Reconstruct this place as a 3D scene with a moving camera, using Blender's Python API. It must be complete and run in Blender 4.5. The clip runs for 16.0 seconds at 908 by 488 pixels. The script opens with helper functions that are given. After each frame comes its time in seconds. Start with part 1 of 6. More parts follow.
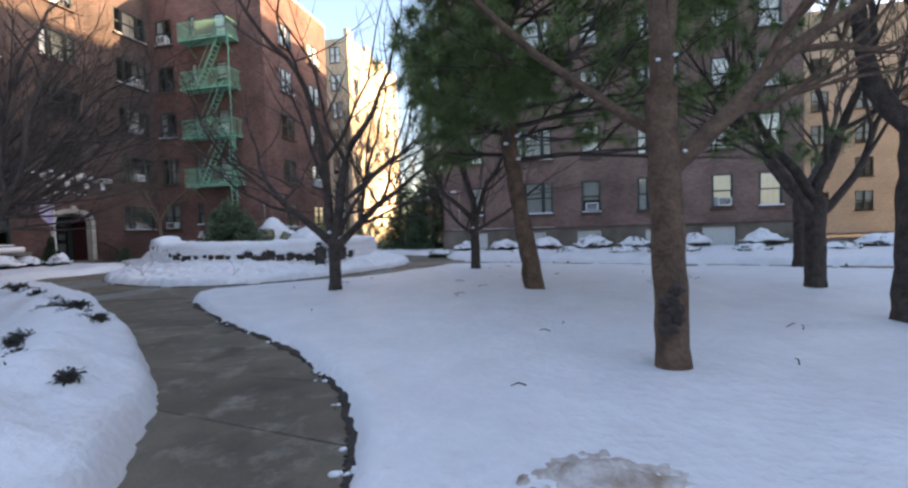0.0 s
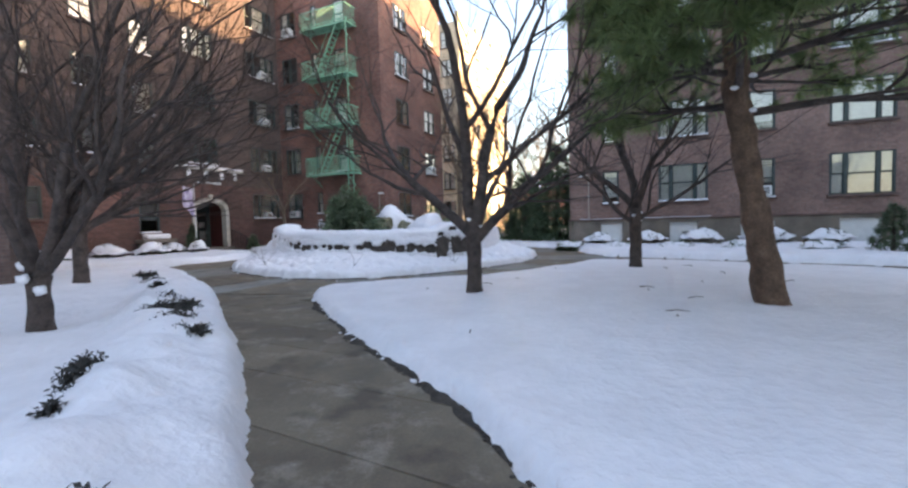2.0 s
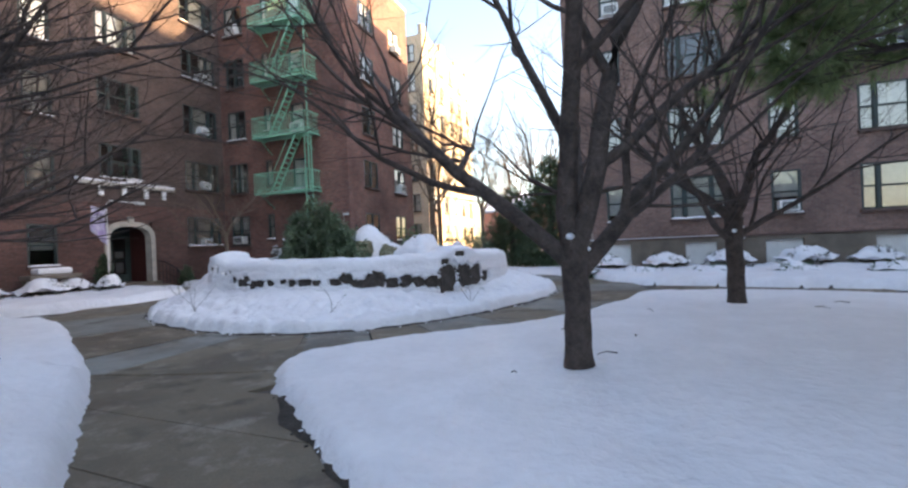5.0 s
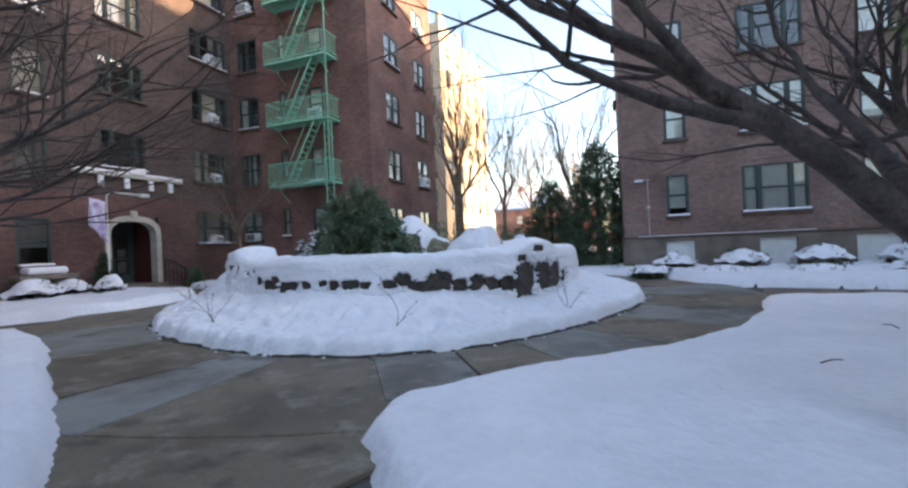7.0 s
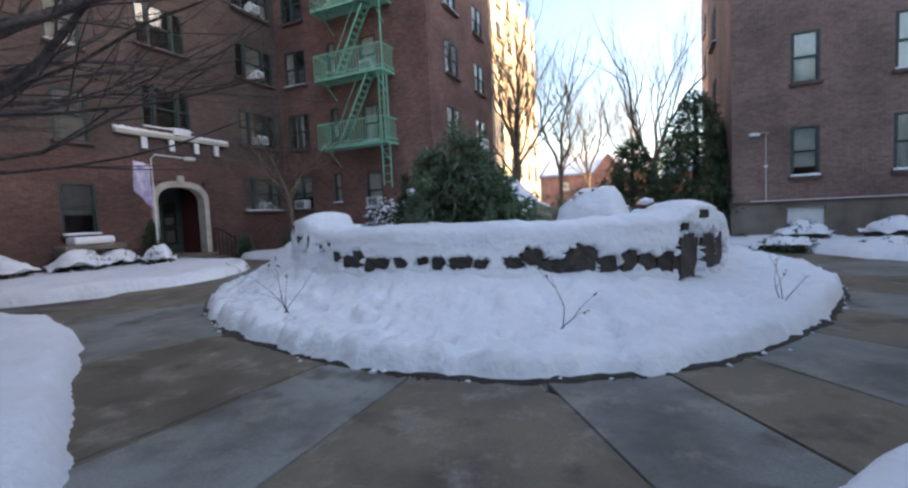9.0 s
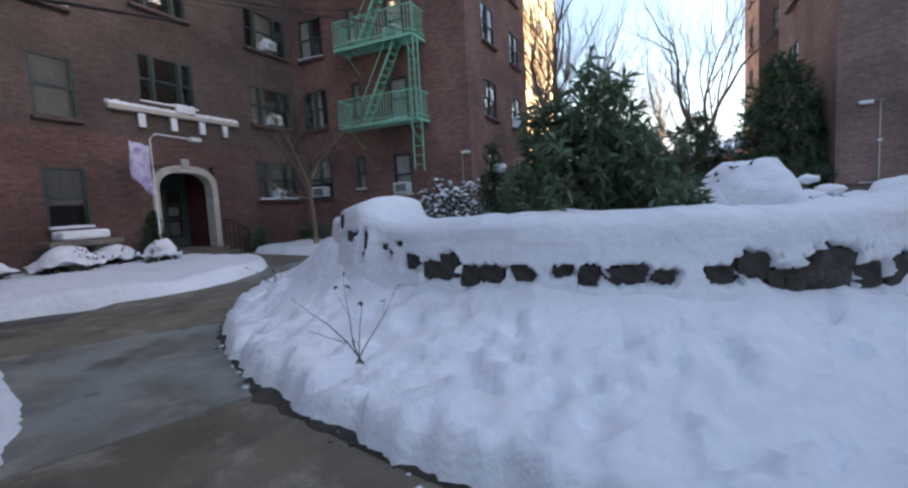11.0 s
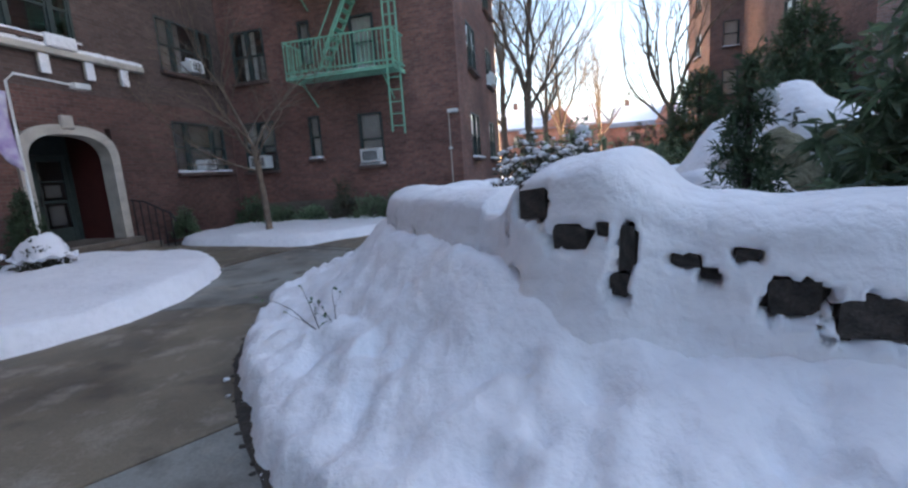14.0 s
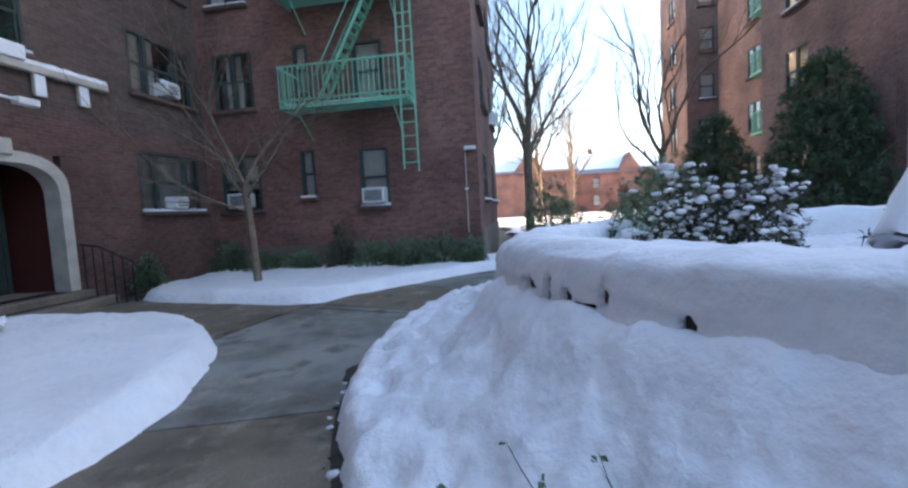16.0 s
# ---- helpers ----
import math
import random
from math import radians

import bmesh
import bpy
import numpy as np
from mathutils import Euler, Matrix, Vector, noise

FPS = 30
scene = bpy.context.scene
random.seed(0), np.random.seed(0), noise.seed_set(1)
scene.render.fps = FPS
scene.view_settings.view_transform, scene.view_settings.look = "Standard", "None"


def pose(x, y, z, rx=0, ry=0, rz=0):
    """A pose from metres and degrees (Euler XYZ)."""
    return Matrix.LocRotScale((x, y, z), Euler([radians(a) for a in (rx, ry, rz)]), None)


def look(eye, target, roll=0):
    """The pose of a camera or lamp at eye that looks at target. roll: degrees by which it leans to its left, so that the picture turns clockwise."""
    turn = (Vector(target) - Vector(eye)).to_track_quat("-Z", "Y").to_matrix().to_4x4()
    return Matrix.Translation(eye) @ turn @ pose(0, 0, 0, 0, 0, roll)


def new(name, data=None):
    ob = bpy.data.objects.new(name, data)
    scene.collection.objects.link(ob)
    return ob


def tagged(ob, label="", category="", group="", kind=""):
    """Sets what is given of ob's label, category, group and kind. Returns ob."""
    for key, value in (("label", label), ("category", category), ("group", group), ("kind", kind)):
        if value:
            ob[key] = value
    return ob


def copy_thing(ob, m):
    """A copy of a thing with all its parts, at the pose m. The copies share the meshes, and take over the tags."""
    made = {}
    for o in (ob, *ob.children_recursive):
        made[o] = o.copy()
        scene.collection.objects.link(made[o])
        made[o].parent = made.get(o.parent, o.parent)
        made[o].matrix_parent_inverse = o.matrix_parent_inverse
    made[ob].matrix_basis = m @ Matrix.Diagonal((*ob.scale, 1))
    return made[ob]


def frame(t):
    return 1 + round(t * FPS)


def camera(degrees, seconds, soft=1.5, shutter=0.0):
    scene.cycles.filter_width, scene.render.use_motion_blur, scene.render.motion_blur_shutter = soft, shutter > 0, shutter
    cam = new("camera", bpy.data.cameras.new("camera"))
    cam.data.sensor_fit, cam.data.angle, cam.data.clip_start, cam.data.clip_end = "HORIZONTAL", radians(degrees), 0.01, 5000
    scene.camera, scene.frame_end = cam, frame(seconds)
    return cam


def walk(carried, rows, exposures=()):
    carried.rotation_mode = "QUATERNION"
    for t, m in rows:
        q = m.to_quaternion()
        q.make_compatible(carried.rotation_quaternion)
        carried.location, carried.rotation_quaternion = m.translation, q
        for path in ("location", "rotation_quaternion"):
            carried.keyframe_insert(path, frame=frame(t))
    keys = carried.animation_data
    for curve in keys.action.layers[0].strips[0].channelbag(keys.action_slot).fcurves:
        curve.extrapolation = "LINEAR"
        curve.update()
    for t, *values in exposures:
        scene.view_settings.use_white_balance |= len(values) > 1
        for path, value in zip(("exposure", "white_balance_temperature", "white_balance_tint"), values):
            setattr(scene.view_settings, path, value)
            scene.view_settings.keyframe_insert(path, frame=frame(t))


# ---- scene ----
cam = camera(90.5, 16.0, soft=2.4)
METRES, EYE, TILT, LEAN, TURN = 19.2, 1.38, 0.76, 1.06, 0.0
ROWS = [
    (0.0, 0.0, 0.0, 0.0, -0.04, -2.81, 0.76),
    (0.5, -0.0154, 0.0258, -0.0015, 7.96, -2.62, 0.62),
    (1.0, -0.034, 0.053, -0.0029, 13.79, -2.73, 0.65),
    (1.5, -0.049, 0.0807, -0.0045, 13.12, -3.0, 0.71),
    (2.0, -0.0628, 0.1093, -0.0043, 12.72, -3.86, 0.76),
    (2.5, -0.0755, 0.1371, -0.005, 5.4, -5.55, 0.19),
    (3.0, -0.0935, 0.1689, -0.0061, 6.81, -6.16, 0.24),
    (3.5, -0.1094, 0.1963, -0.0057, 6.16, -6.14, 0.53),
    (4.0, -0.1287, 0.2256, -0.0066, 5.9, -5.31, 0.46),
    (4.5, -0.1481, 0.2499, -0.0075, 6.49, -0.83, 1.36),
    (7.0, -0.2502, 0.37, -0.0159, 7.16, -0.73, 1.61),
    (7.5, -0.2722, 0.3922, -0.0172, 10.53, -1.75, 1.27),
    (8.0, -0.2924, 0.4136, -0.0175, 10.24, -3.55, 1.28),
    (8.5, -0.3143, 0.4395, -0.0171, 10.73, -4.18, 1.28),
    (9.0, -0.3345, 0.4609, -0.0178, 11.43, -4.62, 1.76),
    (9.5, -0.3548, 0.4857, -0.0182, 13.24, -4.53, 2.15),
    (12.0, -0.4637, 0.597, -0.0202, 8.29, -8.08, 2.07),
    (12.5, -0.4871, 0.617, -0.0203, 3.48, -9.05, 2.39),
    (13.0, -0.5101, 0.6373, -0.0203, 3.26, -9.54, 3.03),
    (13.5, -0.5328, 0.6565, -0.0201, 2.28, -9.83, 2.89),
    (14.0, -0.5536, 0.6781, -0.0204, 1.54, -10.01, 2.98),
    (14.5, -0.5723, 0.7004, -0.0211, -5.63, -10.38, 2.91),
    (15.0, -0.5902, 0.7225, -0.0196, -13.31, -9.44, 1.76),
    (15.5, -0.6127, 0.7444, -0.0181, -8.36, -5.62, 2.15),
    (16.0, -0.6336, 0.7637, -0.0179, -3.7, -4.85, 2.06),
]
walk(cam, [(t, pose(0, 0, EYE, TILT, LEAN, TURN) @ pose(METRES * x, METRES * y, METRES * z, 90 + pitch, roll, yaw)) for t, x, y, z, yaw, pitch, roll in ROWS],
     [(0.0, 2.1, 7000, 17), (2.0, 2.52, 7350, 17), (4.5, 2.38, 7200, 17), (7.0, 2.3, 6750, 15), (9.0, 2.1, 6700, 15), (12.0, 2.02, 6550, 15), (14.0, 2.2, 6450, 15), (16.0, 2.34, 5950, 11)])

# ---- light ----
AX = -12.5                       # turn of the buildings' axes
BLD = pose(0, 0, 0, 0, 0, AX)
UX = Vector((math.cos(radians(AX)), math.sin(radians(AX)), 0))
VX = Vector((-UX.y, UX.x, 0))
SUN_AZ, SUN_EL = -2.0, 14.0       # degrees: the sun's bearing from +x towards -y, and its height
sun_dir = Vector((math.cos(radians(SUN_EL)) * math.cos(radians(-SUN_AZ)), math.cos(radians(SUN_EL)) * math.sin(radians(-SUN_AZ)), math.sin(radians(SUN_EL))))
world = bpy.data.worlds.new("sky")
scene.world = world
world.use_nodes = True
wn = world.node_tree.nodes
sky = wn.new("ShaderNodeTexSky")
sky.sky_type, sky.sun_disc = "NISHITA", False
sky.sun_elevation, sky.sun_rotation = radians(SUN_EL), radians(90 + SUN_AZ)
sky.air_density, sky.dust_density, sky.ozone_density = 1.0, 1.6, 1.0
world.node_tree.links.new(sky.outputs[0], wn["Background"].inputs[0])
wn["Background"].inputs[1].default_value = 0.15
sun = new("sun", bpy.data.lights.new("sun", "SUN"))
sun.data.energy, sun.data.angle, sun.data.color = 4.5, radians(0.5), (1.0, 0.72, 0.42)
sun.matrix_world = look(sun_dir * 60, (0, 0, 0))


# ---- materials ----
def material(name, colour, rough=0.8, metal=0.0, vary=0.25, scale=6.0, bump=0.3, bscale=40.0, second=None, spec=0.5, island=0.0, bdist=0.02):
    """Base colour broken up at two scales, with fine relief."""
    m = bpy.data.materials.new(name)
    m.use_nodes = True
    nt = m.node_tree
    b = nt.nodes["Principled BSDF"]
    b.inputs["Roughness"].default_value, b.inputs["Metallic"].default_value = rough, metal
    b.inputs["Specular IOR Level"].default_value = spec
    co = nt.nodes.new("ShaderNodeTexCoord")
    n1 = nt.nodes.new("ShaderNodeTexNoise")
    n1.inputs["Scale"].default_value, n1.inputs["Detail"].default_value = scale, 6
    nt.links.new(co.outputs["Object"], n1.inputs["Vector"])
    n2 = nt.nodes.new("ShaderNodeTexNoise")
    n2.inputs["Scale"].default_value, n2.inputs["Detail"].default_value = bscale, 4
    nt.links.new(co.outputs["Object"], n2.inputs["Vector"])
    ramp = nt.nodes.new("ShaderNodeMapRange")
    ramp.inputs["From Min"].default_value, ramp.inputs["From Max"].default_value = 0.3, 0.7
    nt.links.new(n1.outputs["Fac"], ramp.inputs["Value"])
    mix = nt.nodes.new("ShaderNodeMix")
    mix.data_type = "RGBA"
    c = Vector(colour)
    d = Vector(second) if second else c * (1 - vary)
    mix.inputs["A"].default_value, mix.inputs["B"].default_value = (*(c * (1 + (0 if second else vary * 0.5))), 1), (*d, 1)
    nt.links.new(ramp.outputs["Result"], mix.inputs["Factor"])
    hue = nt.nodes.new("ShaderNodeHueSaturation")
    val = nt.nodes.new("ShaderNodeMapRange")
    val.inputs["From Min"].default_value, val.inputs["From Max"].default_value = 0.25, 0.75
    val.inputs["To Min"].default_value, val.inputs["To Max"].default_value = 1 - vary * 0.6, 1 + vary * 0.6
    nt.links.new(n2.outputs["Fac"], val.inputs["Value"])
    nt.links.new(mix.outputs["Result"], hue.inputs["Color"])
    last = val.outputs["Result"]
    if island:
        geo = nt.nodes.new("ShaderNodeNewGeometry")
        info = nt.nodes.new("ShaderNodeObjectInfo")
        add = nt.nodes.new("ShaderNodeMath")
        add.operation = "ADD"
        nt.links.new(geo.outputs["Random Per Island"], add.inputs[0])
        nt.links.new(info.outputs["Random"], add.inputs[1])
        r = nt.nodes.new("ShaderNodeMapRange")
        r.inputs["From Max"].default_value = 2.0
        r.inputs["To Min"].default_value, r.inputs["To Max"].default_value = 1 - island, 1 + island
        nt.links.new(add.outputs[0], r.inputs["Value"])
        mul = nt.nodes.new("ShaderNodeMath")
        mul.operation = "MULTIPLY"
        nt.links.new(last, mul.inputs[0])
        nt.links.new(r.outputs["Result"], mul.inputs[1])
        last = mul.outputs[0]
    nt.links.new(last, hue.inputs["Value"])
    nt.links.new(hue.outputs["Color"], b.inputs["Base Color"])
    if bump:
        bp = nt.nodes.new("ShaderNodeBump")
        bp.inputs["Strength"].default_value, bp.inputs["Distance"].default_value = bump, bdist
        nt.links.new(n2.outputs["Fac"], bp.inputs["Height"])
        nt.links.new(bp.outputs["Normal"], b.inputs["Normal"])
    return m


def brick_material(name, c1, c2, mortar, soot=0.35):
    m = bpy.data.materials.new(name)
    m.use_nodes = True
    nt = m.node_tree
    b = nt.nodes["Principled BSDF"]
    b.inputs["Roughness"].default_value = 0.9
    co = nt.nodes.new("ShaderNodeTexCoord")
    sep = nt.nodes.new("ShaderNodeSeparateXYZ")
    nt.links.new(co.outputs["Object"], sep.inputs[0])
    add = nt.nodes.new("ShaderNodeMath")
    nt.links.new(sep.outputs["X"], add.inputs[0])
    nt.links.new(sep.outputs["Y"], add.inputs[1])
    com = nt.nodes.new("ShaderNodeCombineXYZ")
    nt.links.new(add.outputs[0], com.inputs["X"])
    nt.links.new(sep.outputs["Z"], com.inputs["Y"])
    br = nt.nodes.new("ShaderNodeTexBrick")
    br.inputs["Scale"].default_value = 1.0
    br.inputs["Brick Width"].default_value, br.inputs["Row Height"].default_value = 0.21, 0.073
    br.inputs["Mortar Size"].default_value, br.inputs["Mortar Smooth"].default_value = 0.006, 0.3
    br.inputs["Color1"].default_value, br.inputs["Color2"].default_value, br.inputs["Mortar"].default_value = (*c1, 1), (*c2, 1), (*mortar, 1)
    nt.links.new(com.outputs[0], br.inputs["Vector"])
    n = nt.nodes.new("ShaderNodeTexNoise")
    n.inputs["Scale"].default_value, n.inputs["Detail"].default_value = 0.5, 7
    nt.links.new(co.outputs["Object"], n.inputs["Vector"])
    r = nt.nodes.new("ShaderNodeMapRange")
    r.inputs["From Min"].default_value, r.inputs["From Max"].default_value = 0.3, 0.7
    r.inputs["To Min"].default_value, r.inputs["To Max"].default_value = 1 - soot, 1 + soot
    nt.links.new(n.outputs["Fac"], r.inputs["Value"])
    n3 = nt.nodes.new("ShaderNodeTexNoise")
    n3.inputs["Scale"].default_value, n3.inputs["Detail"].default_value = 9.0, 3
    nt.links.new(com.outputs[0], n3.inputs["Vector"])
    r3 = nt.nodes.new("ShaderNodeMapRange")
    r3.inputs["To Min"].default_value, r3.inputs["To Max"].default_value = 0.6, 1.4
    nt.links.new(n3.outputs["Fac"], r3.inputs["Value"])
    mu = nt.nodes.new("ShaderNodeMath")
    mu.operation = "MULTIPLY"
    nt.links.new(r.outputs["Result"], mu.inputs[0])
    nt.links.new(r3.outputs["Result"], mu.inputs[1])
    hue = nt.nodes.new("ShaderNodeHueSaturation")
    nt.links.new(br.outputs["Color"], hue.inputs["Color"])
    nt.links.new(mu.outputs[0], hue.inputs["Value"])
    nt.links.new(hue.outputs["Color"], b.inputs["Base Color"])
    bp = nt.nodes.new("ShaderNodeBump")
    bp.inputs["Strength"].default_value, bp.inputs["Distance"].default_value = 0.6, 0.01
    bp.invert = True
    nt.links.new(br.outputs["Fac"], bp.inputs["Height"])
    nt.links.new(bp.outputs["Normal"], b.inputs["Normal"])
    return m


def leafy(m, share):
    """Lets light through thin leaves."""
    nt = m.node_tree
    b = nt.nodes["Principled BSDF"]
    tl, mx = nt.nodes.new("ShaderNodeBsdfTranslucent"), nt.nodes.new("ShaderNodeMixShader")
    nt.links.new(b.inputs["Base Color"].links[0].from_socket, tl.inputs["Color"])
    mx.inputs[0].default_value = share
    nt.links.new(b.outputs[0], mx.inputs[1])
    nt.links.new(tl.outputs[0], mx.inputs[2])
    nt.links.new(mx.outputs[0], nt.nodes["Material Output"].inputs["Surface"])
    return m


def glass_material():
    m = bpy.data.materials.new("window_glass")
    m.use_nodes = True
    nt = m.node_tree
    nt.nodes.remove(nt.nodes["Principled BSDF"])
    tr, gl = nt.nodes.new("ShaderNodeBsdfTransparent"), nt.nodes.new("ShaderNodeBsdfGlossy")
    tr.inputs["Color"].default_value = (0.98, 0.99, 0.99, 1)
    gl.inputs["Roughness"].default_value = 0.03
    fr, mx = nt.nodes.new("ShaderNodeFresnel"), nt.nodes.new("ShaderNodeMixShader")
    fr.inputs["IOR"].default_value = 2.3
    nt.links.new(fr.outputs[0], mx.inputs[0])
    nt.links.new(tr.outputs[0], mx.inputs[1])
    nt.links.new(gl.outputs[0], mx.inputs[2])
    nt.links.new(mx.outputs[0], nt.nodes["Material Output"].inputs["Surface"])
    return m


SNOW = material("snow", (0.86, 0.86, 0.88), 0.6, vary=0.06, scale=2.0, bump=0.5, bscale=11, bdist=0.05)
# BRICK darkened evenly: the lower entrance wall's shade put into its colour
BRICKE = brick_material("shaded_red_brick", (0.165, 0.082, 0.066), (0.105, 0.055, 0.046), (0.14, 0.115, 0.105))
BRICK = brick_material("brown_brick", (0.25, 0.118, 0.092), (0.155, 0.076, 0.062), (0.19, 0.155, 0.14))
# greyer brick tint, also darkened to hold the upper entrance wall's shade
BRICKW = brick_material("shaded_grey_brown_brick", (0.128, 0.083, 0.07), (0.085, 0.058, 0.051), (0.12, 0.105, 0.098))
SILL = material("brick_sill", (0.15, 0.10, 0.085), 0.9, vary=0.3, scale=4, bump=0.3, bscale=40)
BRICKB = brick_material("purple_brick", (0.255, 0.150, 0.122), (0.18, 0.108, 0.09), (0.24, 0.205, 0.18))
BRICKL = brick_material("buff_brick", (0.62, 0.50, 0.36), (0.55, 0.43, 0.30), (0.5, 0.44, 0.36), 0.12)
BASE = material("foundation_concrete", (0.21, 0.175, 0.14), 0.85, vary=0.4, scale=1.2, bump=0.3, bscale=30)
STONE = material("limestone_trim", (0.55, 0.51, 0.44), 0.8, vary=0.2, scale=3, bump=0.2, bscale=50)
ROCK = material("dark_fieldstone", (0.07, 0.058, 0.049), 0.85, vary=0.5, scale=5, bump=0.8, bscale=22, island=0.4, bdist=0.04)
ROCKM = material("mossy_boulder", (0.20, 0.19, 0.12), 0.9, vary=0.45, scale=4, bump=0.7, bscale=20, bdist=0.04)
ASPH = material("wet_ground", (0.10, 0.09, 0.08), 0.8, vary=0.3, scale=0.8, bump=0.3, bscale=40)


def pavement_material(name, tone, other):
    """Concrete slabs: grey or brown from slab to slab, with damp stains and grit."""
    m = bpy.data.materials.new(name)
    m.use_nodes = True
    nt = m.node_tree
    b = nt.nodes["Principled BSDF"]
    co, info = nt.nodes.new("ShaderNodeTexCoord"), nt.nodes.new("ShaderNodeObjectInfo")

    def tex(scale, detail, rough=0.6):
        n = nt.nodes.new("ShaderNodeTexNoise")
        n.inputs["Scale"].default_value, n.inputs["Detail"].default_value, n.inputs["Roughness"].default_value = scale, detail, rough
        nt.links.new(co.outputs["Object"], n.inputs["Vector"])
        return n

    def span(src, a, b_, c, d):
        r = nt.nodes.new("ShaderNodeMapRange")
        for key, v in (("From Min", a), ("From Max", b_), ("To Min", c), ("To Max", d)):
            r.inputs[key].default_value = v
        nt.links.new(src, r.inputs["Value"])
        return r.outputs["Result"]

    def blend(fac, a, b_):
        x = nt.nodes.new("ShaderNodeMix")
        x.data_type = "RGBA"
        nt.links.new(fac, x.inputs["Factor"])
        for key, v in (("A", a), ("B", b_)):
            if isinstance(v, tuple):
                x.inputs[key].default_value = (*v, 1)
            else:
                nt.links.new(v, x.inputs[key])
        return x.outputs["Result"]

    base = blend(info.outputs["Random"], tone, other)
    stain, grit = tex(0.9, 8, 0.65), tex(55, 3)
    b.inputs["Specular IOR Level"].default_value = 0.25
    worn = blend(span(stain.outputs["Fac"], 0.44, 0.64, 0, 0.75), base, (0.07, 0.055, 0.04))
    pale = tex(2.3, 7, 0.7)
    worn = blend(span(pale.outputs["Fac"], 0.52, 0.66, 0, 0.7), worn, (0.36, 0.32, 0.26))
    blot = tex(1.6, 5, 0.55)
    worn = blend(span(blot.outputs["Fac"], 0.56, 0.66, 0, 0.7), worn, (0.085, 0.07, 0.055))
    worn = blend(span(grit.outputs["Fac"], 0.35, 0.7, 0, 0.3), worn, (0.07, 0.06, 0.05))
    nt.links.new(worn, b.inputs["Base Color"])
    nt.links.new(span(stain.outputs["Fac"], 0.4, 0.62, 0.8, 0.5), b.inputs["Roughness"])
    bp = nt.nodes.new("ShaderNodeBump")
    bp.inputs["Strength"].default_value, bp.inputs["Distance"].default_value = 0.3, 0.01
    nt.links.new(grit.outputs["Fac"], bp.inputs["Height"])
    nt.links.new(bp.outputs["Normal"], b.inputs["Normal"])
    return m


CONC = pavement_material("brown_path_concrete", (0.235, 0.195, 0.14), (0.195, 0.16, 0.115))
CONCG = pavement_material("grey_path_concrete", (0.31, 0.31, 0.285), (0.25, 0.25, 0.225))
SOIL = material("dark_soil", (0.06, 0.05, 0.04), 0.95, vary=0.5, scale=5, bump=0.9, bscale=30)
TANSOIL = material("tan_earth", (0.78, 0.74, 0.72), 0.95, vary=0.3, scale=6, bump=0.5, bscale=30, second=(0.36, 0.28, 0.22))
FRAME = material("dark_green_window_paint", (0.035, 0.055, 0.052), 0.5, vary=0.2, scale=8, bump=0.05)
GREEN = material("pale_green_iron_paint", (0.24, 0.56, 0.39), 0.55, vary=0.2, scale=5, bump=0.1, bscale=80)
WHITE = material("white_enamel", (0.75, 0.76, 0.74), 0.4, vary=0.08, scale=4, bump=0.05)
DARK = material("black_iron", (0.03, 0.03, 0.032), 0.5, vary=0.3, scale=8, bump=0.1)
CURT = material("white_curtain", (0.92, 0.92, 0.89), 0.9, vary=0.1, scale=7, bump=0.3, bscale=18)
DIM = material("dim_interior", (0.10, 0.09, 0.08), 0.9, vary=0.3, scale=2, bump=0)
BARK = material("grey_brown_bark", (0.085, 0.064, 0.054), 0.9, vary=0.5, scale=7, bump=0.9, bscale=32, bdist=0.03)
BARKP = material("reddish_pine_bark", (0.155, 0.095, 0.062), 0.9, vary=0.45, scale=6, bump=0.9, bscale=28, bdist=0.03)
BARKL = material("tan_twig_bark", (0.20, 0.15, 0.11), 0.9, vary=0.4, scale=6, bump=0.4)
NEEDLE = leafy(material("pine_needles", (0.20, 0.27, 0.11), 0.6, vary=0.35, scale=1.2, bump=0, island=0.4), 0.45)
LEAF = leafy(material("glossy_evergreen_leaf", (0.175, 0.255, 0.145), 0.32, spec=0.7, vary=0.35, scale=2, bump=0, island=0.45), 0.4)
LEAFD = leafy(material("dark_conifer_leaf", (0.09, 0.14, 0.075), 0.6, vary=0.35, scale=2, bump=0, island=0.4), 0.3)
LEAFB = material("dull_brown_green_leaf", (0.075, 0.08, 0.05), 0.6, vary=0.4, scale=2, bump=0, island=0.4)
HEDGE = material("dark_winter_hedge", (0.045, 0.045, 0.04), 0.7, vary=0.4, scale=3, bump=0, island=0.4)
REDP = material("dark_red_door_paint", (0.09, 0.022, 0.02), 0.5, vary=0.2, scale=5, bump=0.05)
ROOFS = material("grey_slate_roof", (0.22, 0.22, 0.24), 0.7, vary=0.25, scale=3, bump=0.3)
GLASS = glass_material()
BANNER = material("white_purple_cloth", (0.7, 0.68, 0.75), 0.8, vary=0.1, scale=5, bump=0.2, second=(0.35, 0.25, 0.5))


